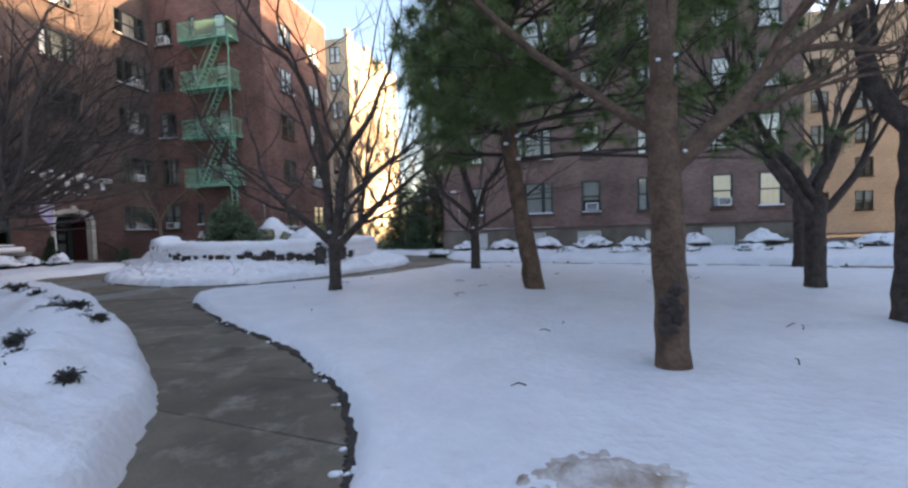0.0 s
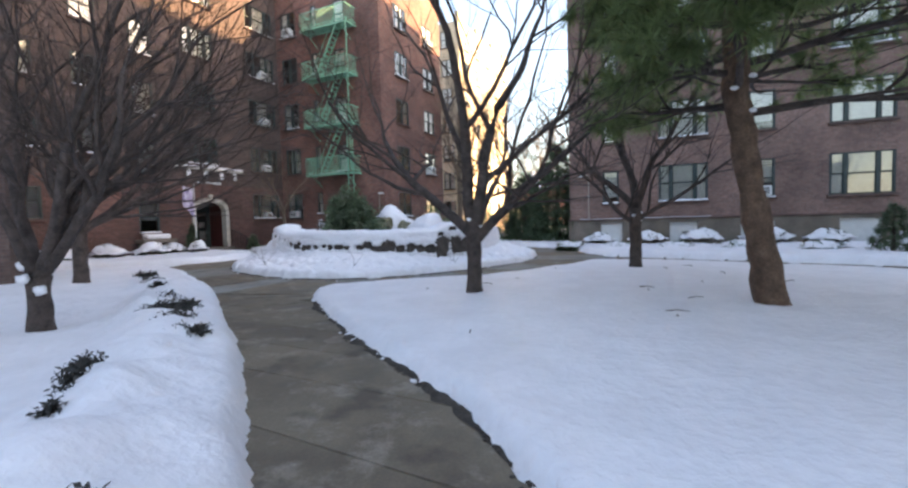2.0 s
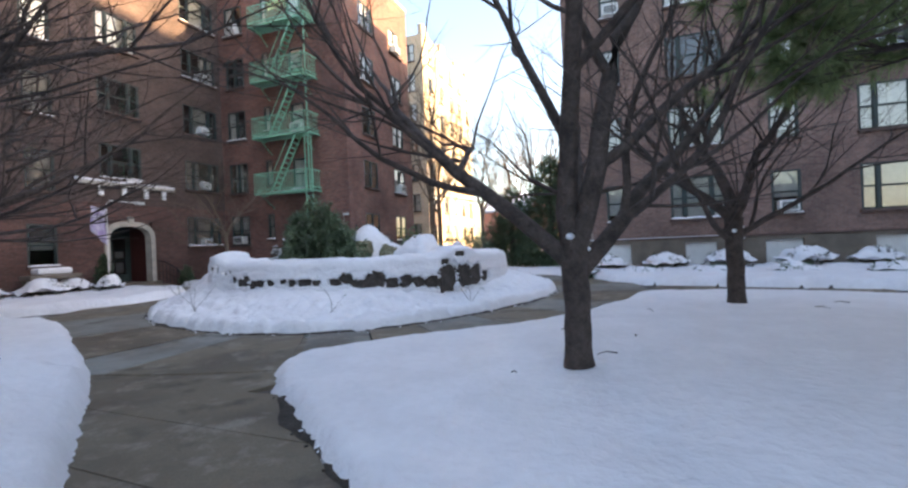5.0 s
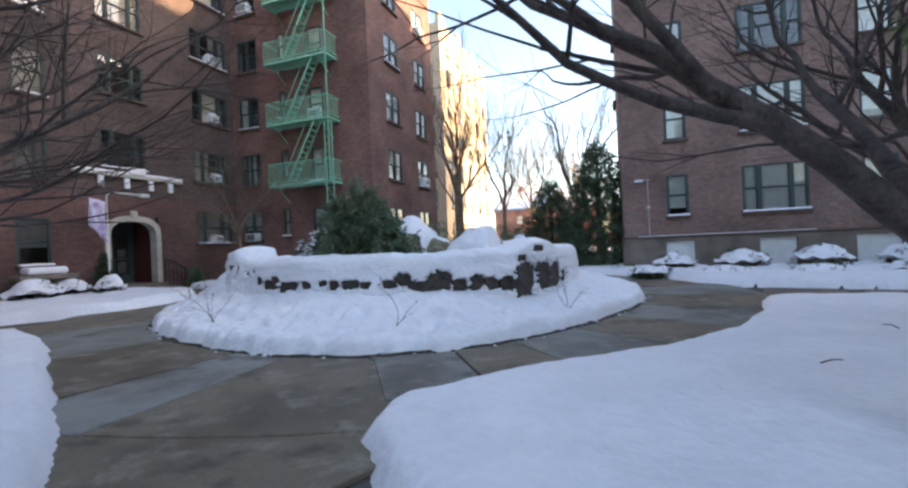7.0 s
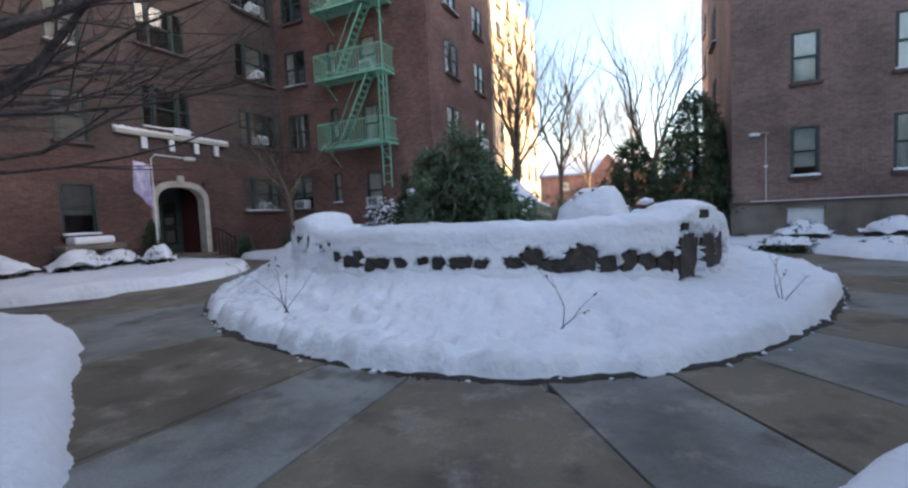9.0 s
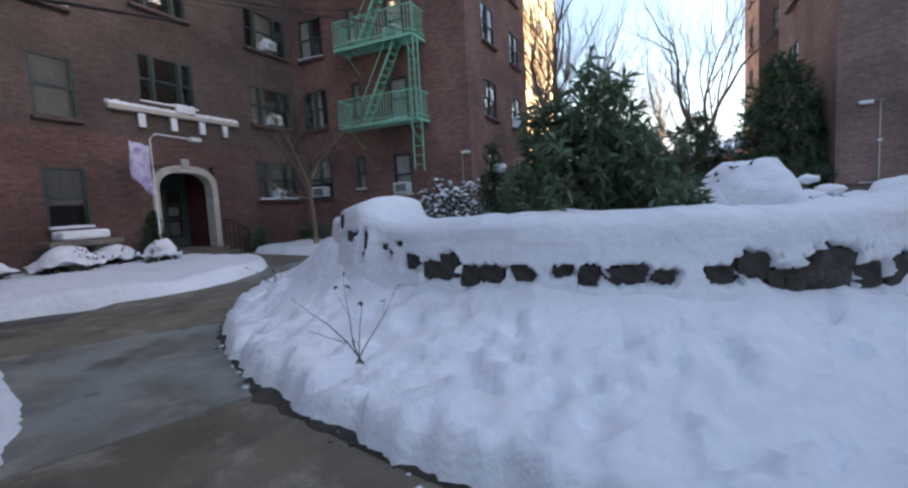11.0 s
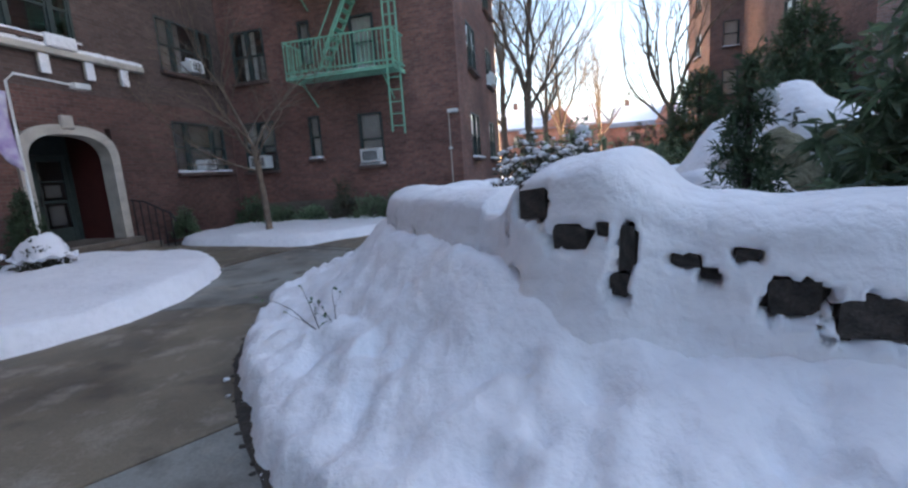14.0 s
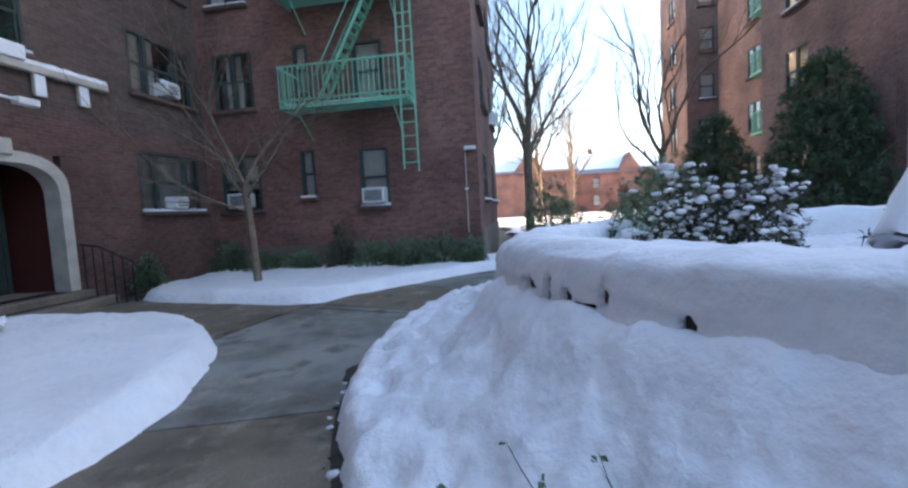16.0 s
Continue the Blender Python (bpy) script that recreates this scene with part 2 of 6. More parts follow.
# ---- mesh helpers ----
class Soup:
    """Vertices and faces gathered for one mesh."""

    def __init__(self):
        self.v, self.f = [], []

    def add(self, vs, fs):
        n = len(self.v)
        self.v.extend(tuple(p) for p in vs)
        self.f.extend(tuple(i + n for i in q) for q in fs)

    def box(self, x0, x1, y0, y1, z0, z1, m=None):
        vs = [Vector(p) for p in ((x0, y0, z0), (x1, y0, z0), (x1, y1, z0), (x0, y1, z0), (x0, y0, z1), (x1, y0, z1), (x1, y1, z1), (x0, y1, z1))]
        if m:
            vs = [m @ p for p in vs]
        self.add(vs, ((0, 3, 2, 1), (4, 5, 6, 7), (0, 1, 5, 4), (1, 2, 6, 5), (2, 3, 7, 6), (3, 0, 4, 7)))
        return self

    def tube(self, pts, radii, sides=6, cap=True):
        pts = [Vector(p) for p in pts]
        rings = []
        up = Vector((0.31, 0.17, 0.93))
        for i, p in enumerate(pts):
            d = (pts[min(i + 1, len(pts) - 1)] - pts[max(i - 1, 0)]).normalized()
            a = d.cross(up)
            a = a.normalized() if a.length > 0.05 else d.cross(Vector((1, 0, 0))).normalized()
            b = d.cross(a)
            rings.append([p + (a * math.cos(k * math.tau / sides) + b * math.sin(k * math.tau / sides)) * radii[i] for k in range(sides)])
        vs = [q for r in rings for q in r]
        fs = [(i * sides + k, i * sides + (k + 1) % sides, (i + 1) * sides + (k + 1) % sides, (i + 1) * sides + k) for i in range(len(pts) - 1) for k in range(sides)]
        if cap:
            fs += [tuple(range(sides)), tuple(range((len(pts) - 1) * sides, len(pts) * sides))[::-1]]
        self.add(vs, fs)
        return self

    def mesh(self, name, mat, smooth=False):
        me = bpy.data.meshes.new(name)
        me.from_pydata(self.v, [], self.f)
        me.materials.append(mat)
        if smooth:
            me.polygons.foreach_set("use_smooth", [True] * len(me.polygons))
        me.update()
        return me


def bevelled(me, width=0.01, segments=2):
    bm = bmesh.new()
    bm.from_mesh(me)
    bmesh.ops.recalc_face_normals(bm, faces=bm.faces)
    bmesh.ops.bevel(bm, geom=bm.edges[:], offset=width, segments=segments, affect="EDGES", profile=0.6)
    bm.to_mesh(me)
    bm.free()
    return me


def part(name, data, parent, m=None, label=""):
    ob = new(name, data)
    ob.parent = parent
    if m is not None:
        ob.matrix_basis = m
    return tagged(ob, label)


def thing(name, label, category, m=None, data=None, group="", kind=""):
    ob = new(name, data)
    if m is not None:
        ob.matrix_basis = m
    return tagged(ob, label, category, group, kind)


def n2(x, y, s=1.0, seed=0.0):
    return noise.noise(Vector((x * s, y * s, seed)))


# ---- snow beds ----
CEN = Vector((-7.4, 18.4, 0))
R_ISLE, R_RING = 5.85, 7.45
ISLE = Vector((-7.4, 18.15, 0))


def signed(px, py, poly):
    """Distance to the polygon's edge, positive inside."""
    d = np.full(px.shape, 1e9)
    inside = np.zeros(px.shape, bool)
    n = len(poly)
    for i in range(n):
        (ax, ay), (bx, by) = poly[i], poly[(i + 1) % n]
        ex, ey = bx - ax, by - ay
        t = np.clip(((px - ax) * ex + (py - ay) * ey) / (ex * ex + ey * ey + 1e-12), 0, 1)
        d = np.minimum(d, np.hypot(px - ax - t * ex, py - ay - t * ey))
        cross = (ay > py) != (by > py)
        inside ^= cross & (px < (bx - ax) * (py - ay) / (by - ay + 1e-12) + ax)
    return np.where(inside, d, -d)


def rounded(poly, rounds=3):
    p = [Vector(q) for q in poly]
    for _ in range(rounds):
        p = [q for i in range(len(p)) for q in (p[i] * 0.75 + p[(i + 1) % len(p)] * 0.25, p[i] * 0.25 + p[(i + 1) % len(p)] * 0.75)]
    return [(q.x, q.y) for q in p]


def arc(r, a0, a1, n=14):
    return [(CEN.x + r * math.cos(radians(a0 + (a1 - a0) * i / n)), CEN.y + r * math.sin(radians(a0 + (a1 - a0) * i / n))) for i in range(n + 1)]


def waves(xs, ys, s, seed):
    return np.array([noise.noise(Vector((x * s, y * s, seed))) for x, y in zip(xs.ravel(), ys.ravel())]).reshape(xs.shape)


def snow_field(name, label, poly, height=0.2, res=0.12, lumps=0.05, extra=None, edge=0.13, seed=1.0, window=None):
    """A bed of lying snow: a height field that dives under the pavement past its uneven edge."""
    xs0, ys0 = [p[0] for p in poly], [p[1] for p in poly]
    x0, x1, y0, y1 = min(xs0) - 0.3, max(xs0) + 0.3, min(ys0) - 0.3, max(ys0) + 0.3
    gx, gy = np.meshgrid(np.arange(x0, x1, res), np.arange(y0, y1, res), indexing="ij")
    sd = signed(gx, gy, poly)
    sd = sd + 0.06 * waves(gx, gy, 1.7, seed) + 0.04 * waves(gx, gy, 6.0, seed + 3)
    t = np.clip(sd / edge, -1, 1.6)
    prof = np.where(t < 0, t * 1.1, np.sin(np.clip(t, 0, 1) * math.pi / 2) ** 0.8)
    z = height * prof + np.clip(t, 0, 1) * (lumps * waves(gx, gy, 0.9, seed + 7) + lumps * 0.45 * waves(gx, gy, 3.1, seed + 11) + lumps * 0.2 * waves(gx, gy, 8.0, seed + 17))
    if extra:
        z = z + extra(gx, gy, sd)
    z = np.where(sd < 0, np.minimum(z, height * t), z)
    keep = sd > -0.2
    idx = -np.ones(gx.shape, int)
    cell = keep[:-1, :-1] & keep[1:, :-1] & keep[1:, 1:] & keep[:-1, 1:]
    used = np.zeros(gx.shape, bool)
    for a, b in ((0, 0), (1, 0), (1, 1), (0, 1)):
        used[a:a + cell.shape[0], b:b + cell.shape[1]] |= cell
    idx[used] = np.arange(used.sum())
    i, j = np.nonzero(cell)
    faces = np.stack([idx[i, j], idx[i + 1, j], idx[i + 1, j + 1], idx[i, j + 1]], 1)
    s = Soup()
    s.v = list(zip(gx[used].tolist(), gy[used].tolist(), z[used].tolist()))
    s.f = [tuple(q) for q in faces.tolist()]
    return thing(name, label, "snow", data=s.mesh(name, SNOW, True), kind="structure")


g = Soup()
g.add([(-900, -900, -0.06), (900, -900, -0.06), (900, 900, -0.06), (-900, 900, -0.06)], [(0, 1, 2, 3)])
thing("ground", "dark damp ground under the snow and paths", "ground", data=g.mesh("ground", ASPH), kind="structure")

LEFT_EDGE = [(0.3, -6), (-0.7, -1.5), (-1.5, 1.2), (-1.93, 2.46), (-2.44, 3.58), (-3.16, 4.6), (-4.35, 6.0), (-5.6, 7.3), (-7.25, 9.1), (-8.1, 9.95), (-10.2, 11.7)]
RIGHT_EDGE = [(2.6, -6), (1.2, -2.5), (0.2, 0.2), (-0.42, 1.6), (-0.62, 2.4), (-0.72, 3.0), (-1.02, 3.85), (-1.92, 5.25), (-3.02, 6.38), (-3.78, 7.22), (-5.45, 9.3)]


def hedge_lump(gx, gy, sd):
    """Snow heaped over the low hedge beside the walk."""
    return np.where(gy < 9.5, 0.2 * np.exp(-((sd - 0.75) / 0.45) ** 2) * (1 + 0.8 * waves(gx, gy, 1.6, 44) + 0.4 * waves(gx, gy, 4, 45)), 0)


snow_field("snow_lawn_west", "trodden white snow heaped over a low hedge beside the walk", LEFT_EDGE + [(-11.6, 12.9), (-12.8, 13.6), (-14.2, 13.9), (-17, 12.4), (-24, 8), (-26, -6)], 0.22, 0.09, 0.06, hedge_lump, seed=2)


def lawn_rise(gx, gy, sd):
    """The big lawn swells a little towards its middle."""
    return 0.04 * np.clip(sd / 3.5, 0, 1) ** 1.2


snow_field("snow_lawn_east", "smooth white snow covering the large lawn", RIGHT_EDGE + [(-5.85, 10.0), (-5.75, 10.6)] + arc(R_RING, -68, -20, 10) + [(0.4, 16.0), (2.0, 15.6), (8, 11.8), (16, 7), (20, 2), (20, -6)], 0.13, 0.085, 0.035, lawn_rise, seed=5)
snow_field("snow_bed_door", "lumpy white snow bed beside the entrance path", rounded([(-14.3, 17.3), (-14.25, 18.6), (-14.7, 20.2), (-15.6, 21.3), (-17.4, 22.0), (-19.6, 21.6), (-21.2, 15.8), (-22.5, 10.5), (-20, 11.6), (-17.2, 14.7), (-15.4, 16.0)], 2), 0.24, 0.11, 0.06, seed=8)
snow_field("snow_bed_bay", "white snow bed in front of the brick bay", rounded([(-18.4, 24.5), (-17.3, 23.6), (-15.4, 23.0), (-14.0, 22.75), (-12.6, 23.9), (-11.0, 25.1), (-9.6, 25.9), (-8.6, 26.4), (-8.6, 30.5), (-10.6, 26.6), (-17.9, 28.2)], 2), 0.2, 0.12, 0.06, seed=12)
snow_field("snow_bed_east", "white snow bed with low shrubs before the brick building", arc(R_RING, 68, 8, 12) + [(0.6, 18.7), (2.6, 17.6), (8.8, 13.8), (17, 9.0), (26, 4), (30, 16), (10, 21.6), (2, 23.4), (-4, 40), (-6, 40)], 0.2, 0.15, 0.07, seed=15)
snow_field("snow_ground_far", "snow-covered ground between the buildings", [(-8.5, 31), (-5, 30), (0, 45), (30, 60), (30, 120), (-40, 120), (-40, 60), (-7, 46)], 0.15, 0.8, 0.1, seed=19)


def isle_line(a0, a1, n):
    """The island's kerb line: round, bulging towards the south walk."""
    out = []
    for i in range(n):
        a = a0 + (a1 - a0) * i / (n - 1)
        aa = (a + 180) % 360 - 180
        r = 5.5 + 0.75 * math.exp(-((aa + 80) / 28) ** 2)
        out.append((CEN.x + r * math.cos(radians(a)), CEN.y + r * math.sin(radians(a))))
    return out


def isle_rise(gx, gy, sd):
    """Snow banked up against the ring wall."""
    r = np.hypot(gx - CEN.x, gy - CEN.y)
    a = np.degrees(np.arctan2(gy - CEN.y, gx - CEN.x))
    low = 0.3 * np.exp(-((a + 42) / 22) ** 2)
    bank = np.clip((5.45 - r) / 1.4, 0, 1)
    west_bank = (0.2 * np.exp(-((r - 4.15) / 0.6) ** 2) + 0.16 * np.exp(-((r - 4.2) / 0.24) ** 2)) * np.clip((-122 - a) / 14, 0, 1)
    prints = (-0.08 * np.clip(waves(gx, gy, 4.5, 61) - 0.2, 0, 0.2) * 5 + 0.05 * waves(gx, gy, 5.5, 67) + 0.03 * waves(gx, gy, 11, 69)) * np.clip((r - 4.3) / 0.3, 0, 1)
    return west_bank + prints + bank ** 1.3 * (0.38 - low) + np.where(r < 4.0, 0.18, 0) + 0.06 * bank * waves(gx, gy, 2.2, 31) + 0.08 * np.minimum(0, waves(gx, gy, 3.6, 37) + 0.1) + 0.04 * waves(gx, gy, 9, 39)


snow_field("snow_island", "round bank of lumpy white snow round a stone wall", isle_line(0, 357, 120), 0.2, 0.055, 0.06, isle_rise, seed=23)

# ---- buildings ----
STOREY = 2.8


def wall_mesh(name, s0, s1, z0, z1, holes, mat, thick=0.35, reveal=None):
    """A wall along local x, its outer face at y = 0, with openings (s0, s1, z0, z1) through it."""
    xs = sorted({s0, s1, *(h[0] for h in holes), *(h[1] for h in holes)})
    zs = sorted({z0, z1, *(h[2] for h in holes), *(h[3] for h in holes)})
    s = Soup()

    def open_at(x, z):
        return any(h[0] < x < h[1] and h[2] < z < h[3] for h in holes)

    for a, b in zip(xs, xs[1:]):
        for c, d in zip(zs, zs[1:]):
            if not open_at((a + b) / 2, (c + d) / 2):
                s.add([(a, 0, c), (b, 0, c), (b, 0, d), (a, 0, d)], [(0, 1, 2, 3)])
                s.add([(a, thick, c), (b, thick, c), (b, thick, d), (a, thick, d)], [(3, 2, 1, 0)])
    for a, b, c, d in holes:
        s.add([(a, 0, c), (a, thick, c), (a, thick, d), (a, 0, d)], [(0, 1, 2, 3)])
        s.add([(b, 0, c), (b, thick, c), (b, thick, d), (b, 0, d)], [(3, 2, 1, 0)])
        s.add([(a, 0, d), (b, 0, d), (b, thick, d), (a, thick, d)], [(3, 2, 1, 0)])
        s.add([(a, 0, c), (b, 0, c), (b, thick, c), (a, thick, c)], [(0, 1, 2, 3)])
    s.add([(s0, 0, z1), (s1, 0, z1), (s1, thick, z1), (s0, thick, z1)], [(0, 1, 2, 3)])
    s.add([(s0, 0, z0), (s0, 0, z1), (s0, thick, z1), (s0, thick, z0)], [(0, 1, 2, 3)])
    s.add([(s1, 0, z0), (s1, 0, z1), (s1, thick, z1), (s1, thick, z0)], [(3, 2, 1, 0)])
    return s.mesh(name, mat)


WINDOWS = {}


def window_set(w, h, lights):
    """Meshes of a window w by h: lights are the widths of its double-hung sashes as shares."""
    key = (round(w, 2), round(h, 2), tuple(lights))
    if key not in WINDOWS:
        fr, panes = Soup(), []
        e = 0.055
        fr.box(0, w, 0.08, 0.2, 0, e).box(0, w, 0.08, 0.2, h - e, h).box(0, e, 0.08, 0.2, e, h - e).box(w - e, w, 0.08, 0.2, e, h - e)
        x = e
        room = w - 2 * e - 0.1 * (len(lights) - 1)
        for k, share in enumerate(lights):
            ww = room * share
            if k:
                fr.box(x - 0.1, x, 0.07, 0.2, e, h - e)
            mid = h * 0.5
            fr.box(x, x + ww, 0.1, 0.15, mid - 0.03, mid + 0.03)
            for c, d, y in ((e, mid - 0.03, 0.145), (mid + 0.03, h - e, 0.115)):
                fr.box(x, x + 0.04, y - 0.015, y + 0.025, c, d).box(x + ww - 0.04, x + ww, y - 0.015, y + 0.025, c, d)
                p = Soup()
                p.add([(x + 0.04, y, c), (x + ww - 0.04, y, c), (x + ww - 0.04, y, d), (x + 0.04, y, d)], [(0, 1, 2, 3)])
                panes.append(p.mesh("pane", GLASS))
            x += ww + 0.1
        sill = bevelled(Soup().box(-0.06, w + 0.06, -0.07, 0.2, -0.09, 0).mesh("sill", SILL), 0.012, 1)
        WINDOWS[key] = (fr.mesh("window", FRAME), panes, sill)
    return WINDOWS[key]


SILL_SNOW = {}


def sill_snow(w):
    key = round(w, 2)
    if key not in SILL_SNOW:
        s = Soup()
        n = max(4, int(w / 0.12))
        rings = [[(w * i / n, -0.085 + 0.02 * n2(i, w, 1.3), 0.0), (w * i / n, -0.06, 0.05 + 0.03 * n2(i, w, 0.7, 3)), (w * i / n, 0.07, 0.07 + 0.03 * n2(i, w, 0.7, 5)), (w * i / n, 0.078, 0.0)] for i in range(n + 1)]
        s.add([p for r in rings for p in r], [(i * 4 + k, (i + 1) * 4 + k, (i + 1) * 4 + k + 1, i * 4 + k + 1) for i in range(n) for k in range(3)] + [(0, 1, 2, 3), (n * 4 + 3, n * 4 + 2, n * 4 + 1, n * 4)])
        SILL_SNOW[key] = s.mesh("snow", SNOW, True)
    return SILL_SNOW[key]


def curtain_mesh(w, h, cover):
    s = Soup()
    n = max(6, int(w / 0.06))
    z0 = h * (1 - cover)
    s.add([(w * i / n, 0.165 + 0.01 * math.sin(i * 1.7), z) for z in (z0, h) for i in range(n + 1)], [(i, i + 1, n + 2 + i, n + 1 + i) for i in range(n)])
    return s.mesh("curtain", CURT, True)


def add_window(parent, m, w, h, lights, rnd, snow=0.5, drape=None):
    frame_me, panes, sill = window_set(w, h, lights)
    win = part("window", frame_me, parent, m @ pose(0, -0.075, 0))
    for p in panes:
        pane = part("pane", p, win)
        pane.visible_shadow = False
    part("sill", sill, win)
    if rnd.random() < snow:
        part("snow", sill_snow(w), win, label="thin snow on the sill")
    if drape is None:
        drape = rnd.random() < 0.94
    if drape:
        cover = rnd.choice((1.0, 1.0, 1.0, 1.0, 0.6, 0.8))
        x = 0.06
        if len(lights) > 1 and rnd.random() < 0.3:
            part("curtain", curtain_mesh(w * 0.4, h - 0.06, 1.0), win, pose(rnd.choice((0.05, w * 0.3, w * 0.55)), 0, 0))
        else:
            part("curtain", curtain_mesh(w - 0.12, h - 0.06, cover), win, pose(x, 0, 0))
    return win


def air_conditioner(m, w=0.62, h=0.4):
    """A window unit: case with vents, front grille of slats."""
    ob = thing("air_conditioner", "white window air conditioner jutting from a sash", "air conditioner", m, bevelled(Soup().box(0, w, -0.28, 0.1, 0, h).mesh("case", WHITE), 0.02, 2), group="window units")
    gme = Soup().box(0.07, w - 0.07, -0.287, -0.281, 0.06, h - 0.06).mesh("grille", DARK)
    grille = part("grille", gme, ob, label="dark rear grille")
    sl = Soup().box(0.07, w - 0.07, -0.294, -0.287, 0, 0.012).mesh("slat", WHITE)
    for k in range(6):
        part("slat", sl, grille, pose(0, 0, 0.085 + k * (h - 0.17) / 5))
    if m.translation.z > 2.5:
        part("snow", sill_snow(w), ob, pose(0, -0.15, h))
    return ob


def to_front(u, v, z):
    return BLD @ pose(u, v, z)


def to_east(u, v, z):
    """Local x runs along +v, the face looks to +u."""
    return BLD @ pose(u, v, z, 0, 0, 90)


def to_west(u, v, z):
    """Local x runs along -v, the face looks to -u."""
    return BLD @ pose(u, v, z, 0, 0, -90)


def facade(parent, name, place, s0, s1, z1, columns, mat, rnd, floors=range(5), snow=0.5, extra_holes=(), storey=STOREY, thick=0.35, ac=0.0, z0=-0.1, skip=()):
    """A brick wall with windows. columns: (s, width, sill, height, lights) at the ground floor, repeated each storey."""
    holes, wins = list(extra_holes), []
    for k, (s, w, zs, h, lights) in enumerate(columns):
        for fl in floors:
            if (k, fl) in skip:
                continue
            hole = (s, s + w, zs + fl * storey, zs + h + fl * storey)
            holes.append(hole)
            wins.append((hole, lights, fl))
    wall = part(name, wall_mesh(name, s0, s1, z0, z1, holes, mat, thick), parent, place(0))
    for (a, b, c, d), lights, fl in wins:
        add_window(parent, place(0) @ pose(a, 0, c), b - a, d - c, lights, rnd, snow)
        if ac and rnd.random() < ac:
            ww = b - a
            air_conditioner(place(0) @ pose(a + ww / 2 - 0.31, 0.02, c + 0.08))
    return wall


rnd = random.Random(4)
TOP = 16.4
U_DOOR, V_BAY, U_SIDE = -23.95, 23.45, -16.18
west = thing("apartment_building", "brown brick apartment house with green fire escape", "building")
DOOR = (17.25, 19.3)
TRI, DUO, ONE = (0.24, 0.52, 0.24), (0.5, 0.5), (1.0,)
# entrance wall, facing the court
ENTRY = [(21.1, 2.0, 1.85, 1.45, TRI), (17.15, 1.75, 1.95, 1.45, TRI), (14.6, 0.95, 1.2, 1.55, ONE), (10.1, 0.9, 1.9, 1.3, ONE), (8.0, 0.9, 1.9, 1.3, ONE), (12.3, 1.0, 1.9, 1.4, ONE)]
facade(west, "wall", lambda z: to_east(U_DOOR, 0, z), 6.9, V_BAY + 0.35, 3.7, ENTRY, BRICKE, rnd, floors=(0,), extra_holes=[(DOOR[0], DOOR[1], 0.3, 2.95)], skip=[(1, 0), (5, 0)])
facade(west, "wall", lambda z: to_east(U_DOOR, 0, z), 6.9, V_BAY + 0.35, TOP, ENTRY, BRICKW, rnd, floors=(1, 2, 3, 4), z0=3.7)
for fl in (1, 2, 3):
    air_conditioner(to_east(U_DOOR, 21.9, 1.93 + fl * STOREY), 0.46, 0.32)
# bay front with the fire escape
facade(west, "wall", lambda z: to_front(0, V_BAY, z), U_DOOR + 0.002, U_SIDE, TOP,
       [(-23.5, 1.2, 1.8, 1.55, DUO), (-21.08, 0.42, 2.05, 1.3, ONE), (-19.38, 0.8, 1.72, 1.55, ONE)], BRICK, rnd, ac=0.1)
# bay side
facade(west, "wall", lambda z: to_east(U_SIDE, 0, z), V_BAY + 0.352, 31.0, TOP,
       [(25.0, 1.45, 1.75, 1.45, DUO), (28.45, 1.4, 1.75, 1.45, DUO)], BRICK, rnd, ac=0.15)
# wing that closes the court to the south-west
# wing takes the same shade-darkened grey-brown brick
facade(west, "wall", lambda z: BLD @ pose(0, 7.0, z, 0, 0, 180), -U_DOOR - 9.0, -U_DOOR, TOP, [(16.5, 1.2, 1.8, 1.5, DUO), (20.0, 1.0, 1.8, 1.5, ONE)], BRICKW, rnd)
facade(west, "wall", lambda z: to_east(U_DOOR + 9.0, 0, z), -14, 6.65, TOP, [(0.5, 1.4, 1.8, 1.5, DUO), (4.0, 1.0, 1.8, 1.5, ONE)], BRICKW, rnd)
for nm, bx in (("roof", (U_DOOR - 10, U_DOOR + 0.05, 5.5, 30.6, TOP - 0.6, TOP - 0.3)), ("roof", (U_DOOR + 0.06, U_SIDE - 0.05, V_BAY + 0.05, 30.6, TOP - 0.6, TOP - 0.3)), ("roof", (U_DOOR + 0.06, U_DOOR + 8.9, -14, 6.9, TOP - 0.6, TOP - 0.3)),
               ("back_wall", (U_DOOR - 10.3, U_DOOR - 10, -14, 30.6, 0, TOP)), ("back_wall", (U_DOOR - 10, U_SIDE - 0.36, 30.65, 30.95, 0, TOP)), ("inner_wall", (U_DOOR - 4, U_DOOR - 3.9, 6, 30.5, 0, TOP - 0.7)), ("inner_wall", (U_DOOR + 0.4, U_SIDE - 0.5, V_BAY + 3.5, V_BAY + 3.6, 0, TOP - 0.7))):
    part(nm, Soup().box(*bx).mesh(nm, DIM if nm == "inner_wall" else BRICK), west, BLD)
